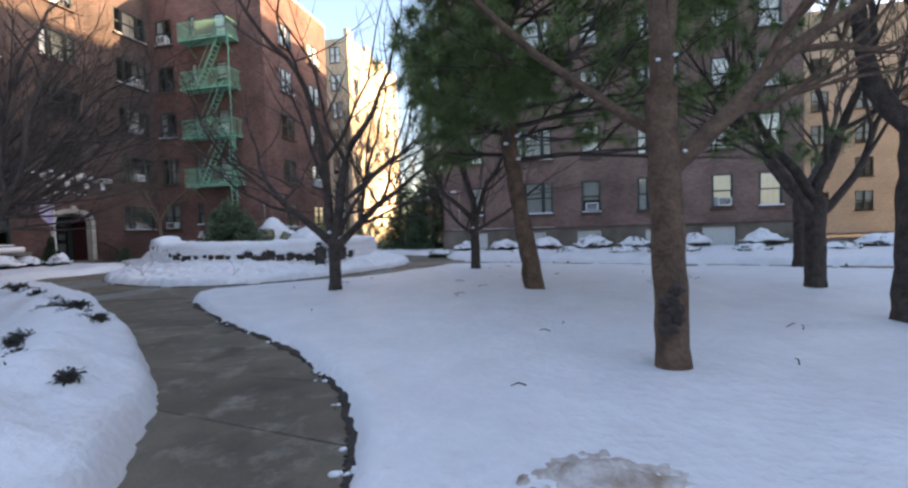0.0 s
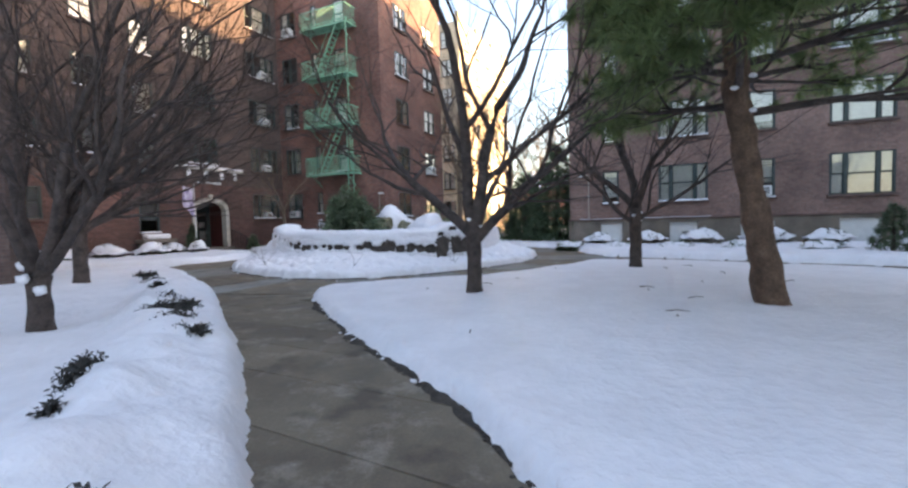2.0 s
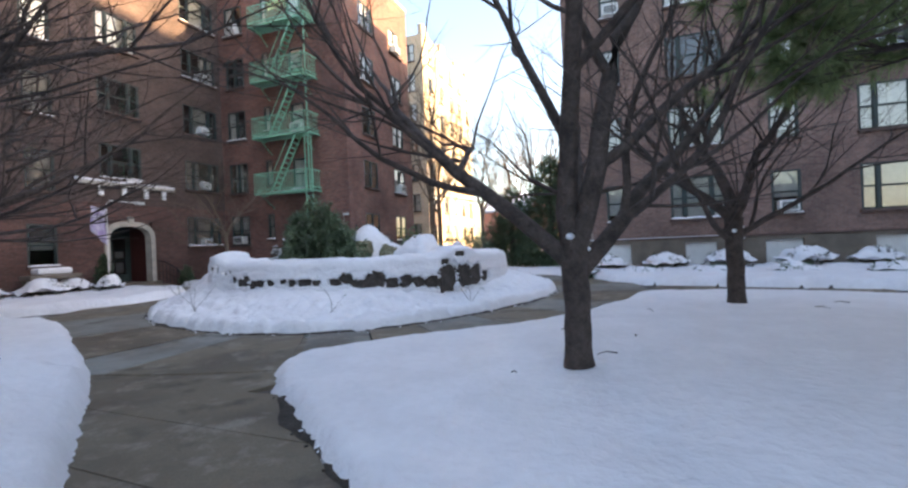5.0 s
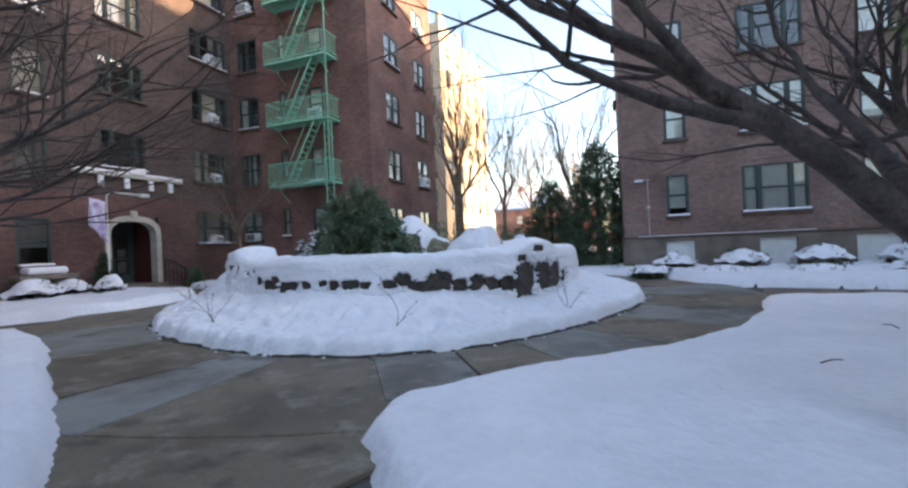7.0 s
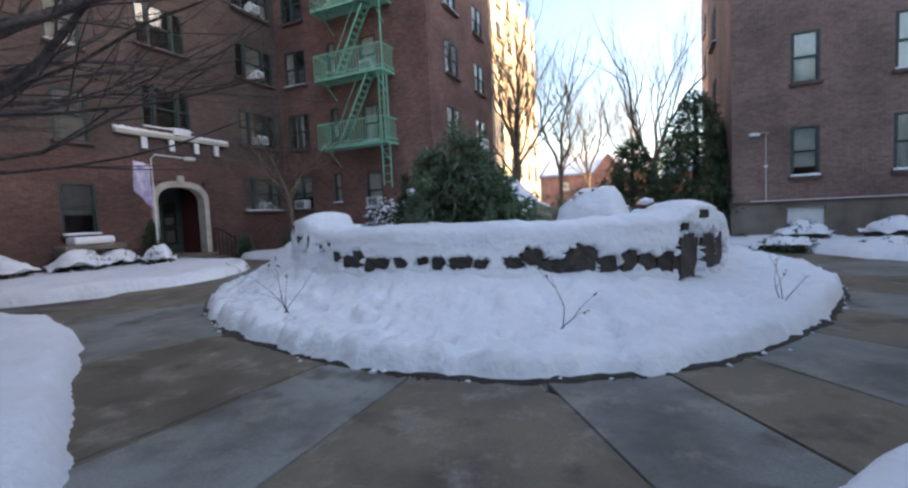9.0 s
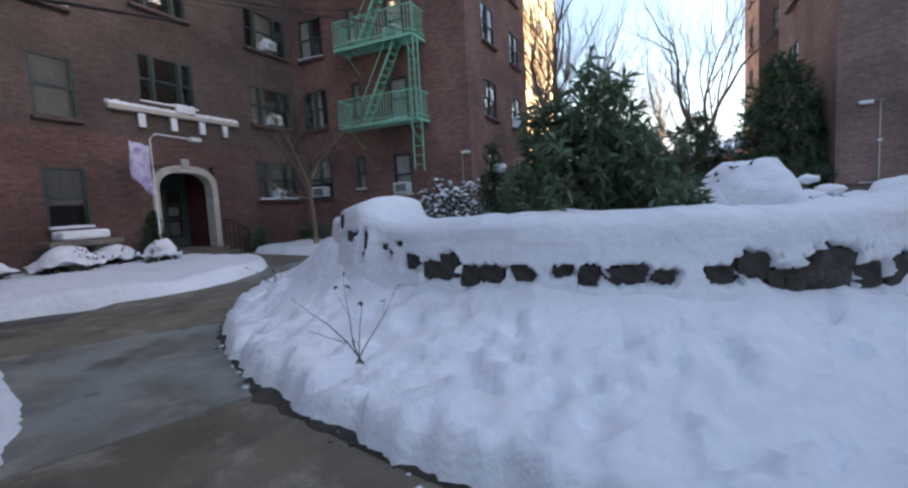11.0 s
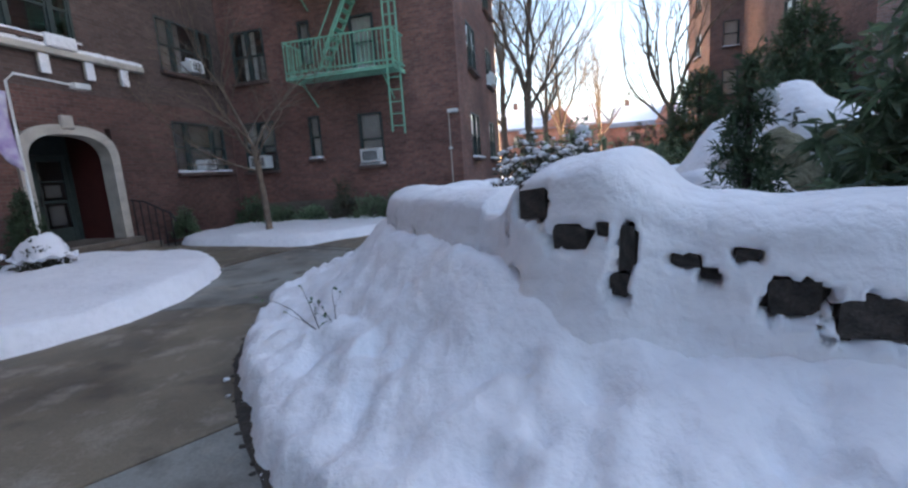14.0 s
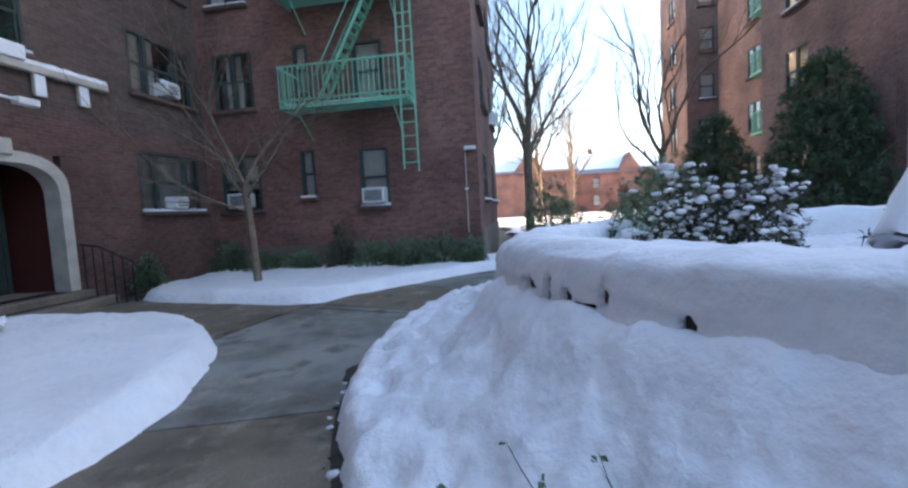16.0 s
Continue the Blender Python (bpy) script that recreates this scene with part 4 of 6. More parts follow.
# where stones show through: angle, height, half width in degrees, half height
BARE = [(-118.6, 0.76, 1.6, 0.09), (-115.0, 0.70, 2.2, 0.10), (-112.5, 0.73, 1.7, 0.14), (-109.3, 0.65, 1.6, 0.11), (-106.4, 0.68, 2.0, 0.09), (-102.6, 0.69, 1.6, 0.08), (-98.0, 0.71, 1.3, 0.06), (-95.2, 0.68, 1.3, 0.09), (-91.2, 0.68, 2.4, 0.085), (-87.6, 0.66, 1.4, 0.07),
        (-82.0, 0.66, 1.8, 0.08), (-78.6, 0.72, 2.2, 0.12), (-75.2, 0.57, 2.2, 0.13), (-70.5, 0.62, 3.4, 0.22), (-65.4, 0.58, 2.2, 0.12), (-61.0, 0.60, 2.2, 0.14), (-57.0, 0.57, 2.2, 0.13), (-52.5, 0.55, 2.6, 0.15), (-47.0, 0.60, 3.6, 0.36), (-40.5, 0.62, 3.4, 0.30), (-35.0, 0.62, 3.0, 0.28), (-29.0, 0.55, 2.6, 0.16), (-42.0, 1.14, 2.0, 0.07), (-47.6, 0.98, 1.4, 0.06),
        (-133.4, 1.17, 1.5, 0.10), (-130.6, 1.01, 1.6, 0.07), (-128.4, 1.05, 0.5, 0.04), (-127.0, 0.96, 0.6, 0.12), (-135.9, 1.02, 0.35, 0.06), (-134.9, 0.76, 0.75, 0.07), (-127.5, 0.79, 0.7, 0.06), (-124.0, 0.90, 1.0, 0.035), (-122.6, 0.84, 0.7, 0.03), (-120.8, 0.93, 0.8, 0.03),
        (-169.8, 0.93, 1.2, 0.05), (-166.5, 0.92, 0.7, 0.09), (-163.5, 0.89, 0.9, 0.07), (-161.0, 0.87, 1.3, 0.035), (-159.2, 0.96, 0.5, 0.05), (-152.6, 0.90, 0.5, 0.05)]


def ring_wall():
    rw = thing("stone_wall", "round dark fieldstone garden wall thickly capped with snow", "wall")
    core = Soup()
    n = 120
    prof = ((-0.10, 0.05), (-0.10, 0.9), (-0.42, 0.9), (-0.42, 0.05))
    core.add([polar(R_WALL + dr, 360 * i / n, z) for i in range(n) for dr, z in prof], [(i * 4 + k, ((i + 1) % n) * 4 + k, ((i + 1) % n) * 4 + (k + 1) % 4, i * 4 + (k + 1) % 4) for i in range(n) for k in range(4)])
    part("core", core.mesh("core", ROCK), rw)
    r = random.Random(9)
    shapes = []
    for k in range(8):
        bm = bmesh.new()
        bmesh.ops.create_cube(bm, size=1.0)
        bmesh.ops.bevel(bm, geom=bm.edges[:], offset=0.16, segments=2, affect="EDGES")
        for v in bm.verts:
            v.co += 0.09 * Vector((noise.noise(v.co * 2.1 + Vector((k * 9, 0, 0))), noise.noise(v.co * 2.1 + Vector((0, k * 9, 5))), noise.noise(v.co * 2.3 + Vector((3, 0, k * 7)))))
        me = bpy.data.meshes.new("stone")
        bm.to_mesh(me)
        bm.free()
        me.materials.append(ROCK)
        shapes.append(me)
    cobbles = []
    for k in range(6):
        bm = bmesh.new()
        bmesh.ops.create_icosphere(bm, subdivisions=3, radius=0.62)
        for v in bm.verts:
            c = v.co.copy()
            v.co = Vector([math.copysign(abs(q) ** 0.8, q) for q in c]) * (1 + 0.45 * noise.noise(c * 2.6 + Vector((k * 5, 0, 0))) + 0.3 * noise.noise(c * 6 + Vector((0, k * 5, 0))))
        me = bpy.data.meshes.new("stone")
        bm.to_mesh(me)
        bm.free()
        me.materials.append(ROCK)
        cobbles.append(me)
    for a, z, w, h in BARE:
        m = Matrix.Translation(polar(R_WALL - 0.045 + 0.5 * pier(a), a, z)) @ pose(0, 0, 0, r.uniform(-3, 3), r.uniform(-6, 6), a + 90) @ Matrix.Diagonal((2.35 * radians(w) * R_WALL, 0.3, h * 2.5, 1))
        part("stone", r.choice(cobbles) if w > 3 and h > 0.2 and a < -60 else r.choice(shapes), rw, m)
    for row in range(3):
        a = 20.0 + row * 2.3
        while a < 160:
            w = r.uniform(0.18, 0.5)
            da = math.degrees(w / R_WALL)
            part("stone", r.choice(shapes), rw, Matrix.Translation(polar(R_WALL - 0.1, a + da / 2, 0.3 + row * 0.25)) @ pose(0, 0, 0, 0, r.uniform(-5, 5), a + da / 2 + 90) @ Matrix.Diagonal((w * 0.96, 0.3, 0.27, 1)))
            a += da
    return rw


ring_wall()


def bare_at(a, z):
    """Above 0 where the stone is bare."""
    best = -1.0
    for a0, z0, w, h in BARE:
        if abs(a - a0) < w * 1.6 + 1 and abs(z - z0) < h * 1.6 + 0.1:
            lean = 0.35 * math.sin(a0 * 7.3)
            q = (abs((a - a0) / w - lean * (z - z0) / h) ** 3 + abs((z - z0) / h + 0.3 * lean * (a - a0) / w) ** 3) ** (1 / 3)
            best = max(best, 1 - q)
    return best


def snow_cap():
    """Thick rounded snow along the wall, hanging down its face and broken where the stones show."""
    s = Soup()
    angles, a = [], -200.0
    while a < 160:
        angles.append(a)
        a += 0.22 if a < -20 else 1.5
    n, low, over = len(angles), 34, 14
    k = low + over
    for aa in angles:
        c = polar(1, aa)
        px, py = c.x, c.y
        p = pier(aa)
        top = 1.17 + 0.9 * p + 0.05 * n2(px, py, 6, 1) + 0.03 * n2(px, py, 18, 2) + (0.06 if -180 < aa < -140 else 0)
        ro, ri = R_WALL + 0.13 + 0.5 * p, R_WALL - 0.55 - 0.3 * p
        shoulder = top - 0.2
        for j in range(low):
            q = j / (low - 1)
            z = 0.2 + (shoulder - 0.2) * q
            rag = 0.42 * n2(aa * 0.9, z * 13, 1.0, 3) + 0.34 * n2(aa * 2.1, z * 30, 1.0, 9)
            f = max(0.0, min(1.0, (bare_at(aa, z) + rag * 0.8 + 0.08) / 0.22))
            full = ro + 0.035 * math.sin(q * math.pi) + 0.03 * n2(px * 3, z * 3, 2.2, 12) + 0.012 * n2(px * 12, z * 12, 1.6, 15)
            full += (0.34 * min(1.0, max(0.0, (-120 - aa) / 12)) + 0.06) * max(0.0, 1 - z / 0.85) ** 1.5
            s.v.append(tuple(polar(full + (R_WALL + 0.035 + 0.5 * p - full) * f * f * (3 - 2 * f), aa, z)))
        for j in range(over):
            q = (j + 1) / over
            ang = q * math.pi
            r_ = (ro + ri) / 2 + (ro - ri) / 2 * math.cos(ang) + 0.03 * n2(px * 3, q * 4, 2.2, 12)
            s.v.append(tuple(polar(r_, aa, shoulder + 0.2 * math.sin(ang) ** 0.75 - (0.5 * (q - 0.8) / 0.2 if q > 0.8 else 0) + 0.02 * n2(px * 5, py * 5 + q * 4, 1.5, 14))))
    for i in range(n):
        for j in range(k - 1):
            s.f.append((i * k + j, ((i + 1) % n) * k + j, ((i + 1) % n) * k + j + 1, i * k + j + 1))
    return thing("snow_cap", "thick rounded snow lying along the stone wall", "snow", data=s.mesh("snow_cap", SNOW, True))


snow_cap()


# ---- trees ----
def grow(soup_big, soup_small, p, d, length, r, depth, rng, spread=0.6, up=0.25, tips=None, wiggle=0.16, kids=(2, 4), thin=0.62):
    """One limb and all that grows from it."""
    steps = max(2, min(6, int(length / 0.28)))
    pts, rad = [p.copy()], [r]
    end = r * (0.55 if depth else 0.35)
    for i in range(steps):
        d = (d + Vector((rng.gauss(0, wiggle), rng.gauss(0, wiggle), rng.gauss(0, wiggle * 0.7) + up * 0.16))).normalized()
        if d.z < -0.05:
            d.z = -0.05
        p = p + d * (length / steps)
        pts.append(p.copy())
        rad.append(r + (end - r) * (i + 1) / steps)
    (soup_big if r > 0.035 else soup_small).tube(pts, rad, 7 if r > 0.06 else (5 if r > 0.02 else 3), cap=False)
    if depth == 0:
        if tips is not None:
            tips.append((p.copy(), d.copy()))
        return
    for k in range(rng.randint(*kids) + (1 if depth > 2 else 0)):
        i = rng.randint(max(1, steps // 3), steps)
        q = pts[i]
        side = Vector((rng.gauss(0, 1), rng.gauss(0, 1), rng.gauss(0, 0.6)))
        side = (side - d * side.dot(d)).normalized()
        nd = (d * (1 - spread * 0.5) + side * spread * rng.uniform(0.6, 1.2) + Vector((0, 0, up * 0.5))).normalized()
        grow(soup_big, soup_small, q, nd, length * rng.uniform(0.55, 0.8), rad[i] * thin, depth - 1, rng, spread, up, tips, wiggle, kids, thin)
    grow(soup_big, soup_small, p, d, length * 0.75, end, depth - 1, rng, spread, up, tips, wiggle, kids, thin)


def trunk_mesh(pts, radii, bark, flare=1.5, lumps=0):
    """A trunk with a flared foot and an uneven surface."""
    s = Soup()
    fine, fr = [], []
    for i in range(len(pts) - 1):
        for k in range(6):
            t = k / 6
            fine.append(Vector(pts[i]).lerp(Vector(pts[i + 1]), t))
            fr.append(radii[i] + (radii[i + 1] - radii[i]) * t)
    fine.append(Vector(pts[-1]))
    fr.append(radii[-1])
    z0 = fine[0].z
    fr = [r * (1 + (flare - 1) * math.exp(-(p.z - z0) / 0.16)) for p, r in zip(fine, fr)]
    s.tube(fine, fr, 14)
    s.v = [tuple(Vector(v) + 0.16 * fr[0] * Vector((noise.noise(Vector(v) * 4), noise.noise(Vector(v) * 4 + Vector((7, 0, 0))), 0))) for v in s.v]
    return s.mesh("trunk", bark, True)


def bare_tree(x, y, fork, r, limbs, seed, label, bark=BARK, lean=(0, 0), depth=4, spread=0.6, up=0.3, kids=(2, 3), z0=0.1, flare=1.25, thin=0.62):
    """limbs: (dx, dy, dz, length, radius share, start share of the trunk)."""
    rng = random.Random(seed)
    tr = thing("tree", label, "tree", pose(x, y, z0))
    pts = [Vector((lean[0] * t, lean[1] * t, fork * t - 0.25 * (t == 0))) for t in (0, 0.3, 0.65, 1)]
    part("trunk", trunk_mesh(pts, [r, r * 0.92, r * 0.88, r * 0.92], bark, flare), tr)
    big, small = Soup(), Soup()
    for dx, dy, dz, ln, rs, st in limbs:
        q = Vector((lean[0] * st, lean[1] * st, fork * st - 0.05))
        grow(big, small, q, Vector((dx, dy, dz)).normalized(), ln, r * rs, depth, rng, spread, up, None, 0.13, kids, thin)
    part("branch_frame", big.mesh("branch_frame", bark, True), tr)
    if small.v:
        tw = part("crown", small.mesh("crown", bark, True), tr, label="bare twigs")
    return tr


def snow_lump(parent, p, s, rng):
    bm = bmesh.new()
    bmesh.ops.create_icosphere(bm, subdivisions=2, radius=1.0)
    for v in bm.verts:
        v.co = Vector((v.co.x * s, v.co.y * s * 0.7, v.co.z * s * 0.75)) * (1 + 0.35 * noise.noise(v.co * 2 + Vector((rng.random() * 9, 0, 0))))
    me = bpy.data.meshes.new("snow")
    bm.to_mesh(me)
    bm.free()
    me.materials.append(SNOW)
    me.polygons.foreach_set("use_smooth", [True] * len(me.polygons))
    return part("snow", me, parent, Matrix.Translation(p))


# the forked tree near the ring
ta = bare_tree(-2.58, 9.65, 1.15, 0.14, [(-1.0, 0.1, 1.0, 2.2, 0.66, 0.9), (0.75, 0.15, 1.0, 2.4, 0.66, 0.8), (-0.32, 0.1, 1.0, 2.5, 0.8, 1.0), (0.2, -0.2, 1.0, 2.5, 0.8, 1.0), (0.1, 0.7, 0.8, 2.0, 0.5, 0.95)], 11, "bare dark tree forking low over the snow", depth=4, kids=(1, 3), spread=0.75, up=0.2)
tb = bare_tree(0.62, 13.4, 1.5, 0.15, [(-0.6, 0.2, 0.9, 1.7, 0.6, 1), (0.5, -0.2, 1, 1.8, 0.6, 1), (0.05, 0.3, 1, 2.0, 0.7, 1), (-0.9, -0.3, 0.55, 1.6, 0.4, 0.75), (0.9, 0.2, 0.5, 1.6, 0.4, 0.8)], 12, "bare dark tree standing in the lawn's snow", kids=(1, 3), spread=0.75, up=0.2)
for t0 in (ta, tb):
    for k in range(4):
        snow_lump(t0, (0.1 * math.cos(k * 2.1), 0.1 * math.sin(k * 2.1) - 0.04, 1.15 + 0.06 * k), 0.045, rnd)
tl = bare_tree(-7.0, 6.05, 0.7, 0.135, [(-0.75, 0.1, 1.0, 1.9, 0.6, 0.9), (0.55, 0.2, 1.0, 2.0, 0.62, 1), (0.05, 0.3, 1, 1.8, 0.5, 1), (-0.2, -0.35, 1, 1.8, 0.5, 1), (0.9, -0.2, 0.8, 1.9, 0.5, 1), (-0.5, 0.5, 0.9, 1.7, 0.4, 1)], 21, "bare many-stemmed tree with snow in its forks", depth=5, spread=0.6, up=0.2, kids=(1, 3), z0=0.15, thin=0.68)
for k in range(5):
    snow_lump(tl, (0.1 * math.cos(k * 2.4), 0.1 * math.sin(k * 2.4) - 0.06, 0.55 + 0.07 * k), 0.08, rnd)
bare_tree(-11.4, 9.9, 1.2, 0.16, [(0.5, 1.0, 0.5, 2.3, 0.5, 1), (0.05, 1.0, 0.65, 2.3, 0.5, 1), (0.9, 0.5, 0.75, 2.2, 0.5, 1), (0.5, 0.2, 1, 2.0, 0.6, 1), (-0.5, 0.1, 1, 2.0, 0.6, 1), (0, -0.4, 1, 1.8, 0.6, 1)], 22, "bare dark tree spreading behind the hedge", depth=4, spread=0.65, up=0.12, kids=(2, 3), z0=0.15)
# big foreground tree
td = bare_tree(1.82, 3.75, 2.4, 0.145, [(0.72, 0.0, 0.75, 2.4, 0.62, 0.72), (0.25, 0.2, 1.0, 2.3, 0.66, 1), (-0.2, 0.1, 1, 2.2, 0.6, 1), (-0.85, 0.5, 0.6, 2.1, 0.36, 0.85)], 31, "large bare tree with burls on its trunk in the snow", BARKP, (-0.06, 0.05), depth=4, kids=(2, 3), up=0.3)
for k in range(9):
    bm = bmesh.new()
    bmesh.ops.create_icosphere(bm, subdivisions=2, radius=0.055)
    for v in bm.verts:
        v.co *= 1 + 0.5 * noise.noise(v.co * 30 + Vector((k, 0, 0)))
    me = bpy.data.meshes.new("burl")
    bm.to_mesh(me)
    bm.free()
    me.materials.append(BARK)
    part("burl", me, td, pose(-0.11 + 0.05 * (k % 3) - 0.02, -0.12, 0.4 + 0.08 * (k // 2)))
for p in ((-0.15, -0.12, 1.95), (0.02, -0.14, 2.62), (-0.2, -0.05, 2.6), (0.16, -0.1, 1.85)):
    snow_lump(td, (p[0] * 0.55, p[1] * 0.5, p[2]), 0.02, rnd)
bare_tree(6.3, 7.85, 1.6, 0.17, [(0.4, 0.1, 1, 1.9, 0.6, 1), (-0.4, 0.2, 1, 1.9, 0.6, 1), (0.8, -0.2, 0.7, 1.8, 0.45, 0.8), (-0.8, -0.1, 0.7, 1.8, 0.45, 0.8)], 41, "bare brown tree at the lawn's far side")
bare_tree(5.1, 5.0, 2.2, 0.2, [(0.4, 0.1, 1, 2.4, 0.6, 1), (-0.6, 0.3, 1, 2.4, 0.6, 1), (-0.2, -0.4, 1, 2, 0.5, 1)], 42, "bare brown tree near the lawn's edge", lean=(0.1, 0))
bare_tree(9.6, 12.5, 1.8, 0.16, [(0.4, 0.1, 1, 2.4, 0.6, 1), (-0.6, 0.3, 1, 2.2, 0.6, 1)], 43, "slim bare tree before the far building", depth=3)
bare_tree(-15.75, 24.35, 2.2, 0.085, [(-0.9, -0.1, 0.75, 1.5, 0.5, 0.9), (0.5, 0.1, 1, 1.4, 0.55, 1), (-0.25, 0.2, 1, 1.5, 0.6, 1), (-0.7, -0.5, 0.45, 1.5, 0.35, 0.75), (0.6, -0.3, 0.7, 1.2, 0.35, 0.85)], 51, "slender young bare tree beside the brick wall", BARKL, (-0.12, 0), depth=4, kids=(2, 3), up=0.15)
bl = bare_tree(-7.8, 33.3, 4.2, 0.19, [(0.35, 0, 1, 3.6, 0.7, 1), (-0.3, 0.2, 1, 3.6, 0.65, 1), (0.5, 0.3, 0.8, 3.0, 0.5, 0.85), (0.0, -0.3, 1, 3.2, 0.5, 1)], 61, "tall bare tree in the gap between buildings", depth=4, spread=0.5, up=0.35, bark=BARKL, thin=0.55)
br_ = bare_tree(-0.3, 36.5, 3.6, 0.18, [(0.4, 0, 1, 3.6, 0.65, 1), (-0.45, 0.2, 1, 3.6, 0.65, 1), (0.1, 0.3, 1, 3.4, 0.6, 1), (-0.6, -0.1, 0.6, 3.0, 0.4, 0.8)], 62, "tall bare tree beside the far wing", depth=4, spread=0.5, up=0.35, bark=BARKL, thin=0.55)
for x, y, a in ((-5.2, 44, 40), (-8.3, 40, 120), (-2.5, 52, 200), (3, 60, 300), (-12, 66, 90)):
    copy_thing(bl, pose(x, y, 0, 0, 0, a))


# ---- evergreens and shrubs ----
def leaf_soup(tips, rng, count, length, width, droop=0.3, spread=1.0, bend=True):
    s = Soup()
    for p, d in tips:
        for k in range(count):
            o = Vector((rng.gauss(0, 1), rng.gauss(0, 1), rng.gauss(0, 1)))
            dd = (d * 0.5 + o.normalized() * spread + Vector((0, 0, -droop))).normalized()
            side = dd.cross(Vector((rng.gauss(0, 1), rng.gauss(0, 1), 1.5))).normalized() * width * rng.uniform(0.7, 1.2) / 2
            ln = length * rng.uniform(0.7, 1.2)
            a = p + d * rng.uniform(-0.06, 0.02)
            m = a + dd * ln * 0.5 + Vector((0, 0, 0.05 * ln))
            e = a + dd * ln - Vector((0, 0, droop * 0.25 * ln))
            if bend:
                s.add([a, m + side, e, m - side], [(0, 1, 2), (0, 2, 3)])
            else:
                s.add([a - side, a + side, e], [(0, 1, 2)])
    return s


def tips_in(rng, n, rx, ry, rz, shell=0.55, wob=0.25, seed=0.0, bottom=0.0):
    """Tip places through the outer part of an uneven dome."""
    out = []
    while len(out) < n:
        v = Vector((rng.gauss(0, 1), rng.gauss(0, 1), rng.gauss(0, 1))).normalized()
        if v.z < -0.25:
            continue
        k = rng.uniform(shell, 1.0) * (1 + wob * noise.noise(v * 1.9 + Vector((seed, 0, 0))) + wob * 0.6 * noise.noise(v * 4.5 + Vector((0, seed, 0))))
        p = Vector((v.x * rx * k, v.y * ry * k, bottom + max(0.02, v.z) * rz * k))
        out.append((p, (v + Vector((0, 0, 0.15))).normalized()))
    return out


def shrub(x, y, rx, ry, rz, seed, label, leaf=LEAF, n=500, count=8, ln=0.12, wd=0.035, droop=0.3, snow=0.0, z0=0.15, name="shrub", bottom=0.0, stems=7, snow_size=0.12, shell=0.55, dome=0.0):
    rng = random.Random(seed)
    ob = thing(name, label, "shrub", pose(x, y, z0))
    tips = tips_in(rng, n, rx, ry, rz, shell, 0.3, seed * 1.7, bottom)
    st = Soup()
    for k in range(stems):
        p, d = tips[k * 3]
        st.tube([(0.05 * math.cos(k), 0.05 * math.sin(k), -0.1), (p.x * 0.4, p.y * 0.4, p.z * 0.55), tuple(p)], [0.025, 0.018, 0.006], 5)
    part("stem_clump", st.mesh("stem_clump", BARK, True), ob)
    part("leaves", leaf_soup(tips, rng, count, ln, wd, droop).mesh("leaves", leaf), ob)
    if dome:
        bm = bmesh.new()
        bmesh.ops.create_icosphere(bm, subdivisions=4, radius=1.0)
        for v in bm.verts:
            c = v.co.copy()
            k = 1 + 0.22 * noise.noise(c * 1.7 + Vector((seed, 0, 0))) + 0.1 * noise.noise(c * 4.1 + Vector((0, seed, 0)))
            low = dome + 0.22 * noise.noise(Vector((c.x * 2.4, c.y * 2.4, seed)))
            v.co = Vector((c.x * rx * k, c.y * ry * k, bottom + rz * max(c.z * k, low - 0.08)))
        me = bpy.data.meshes.new("snow")
        bm.to_mesh(me)
        bm.free()
        me.materials.append(SNOW)
        me.polygons.foreach_set("use_smooth", [True] * len(me.polygons))
        part("snow", me, ob, label="smooth deep snow on top")
    if snow:
        ss = Soup()
        base = bmesh.new()
        bmesh.ops.create_icosphere(base, subdivisions=2, radius=1.0)
        base.verts.index_update()
        bv, bf = [v.co.copy() for v in base.verts], [tuple(v.index for v in f.verts) for f in base.faces]
        base.free()
        high = [t for t in tips if t[1].z > 0.2]
        for p, d in rng.sample(high, min(len(high), int(len(tips) * snow))):
            sz = snow_size * rng.uniform(0.5, 1.3)
            off = Vector((rng.random() * 9, rng.random() * 9, 0))
            q = p * 1.03
            ss.add([q + Vector((v.x, v.y, v.z * 0.5)) * sz * (1 + 0.4 * noise.noise(v * 1.8 + off)) for v in bv], bf)
        tagged(part("snow", ss.mesh("snow", SNOW, True), ob, label="snow lying on the branches"), kind="stuff")
    return ob


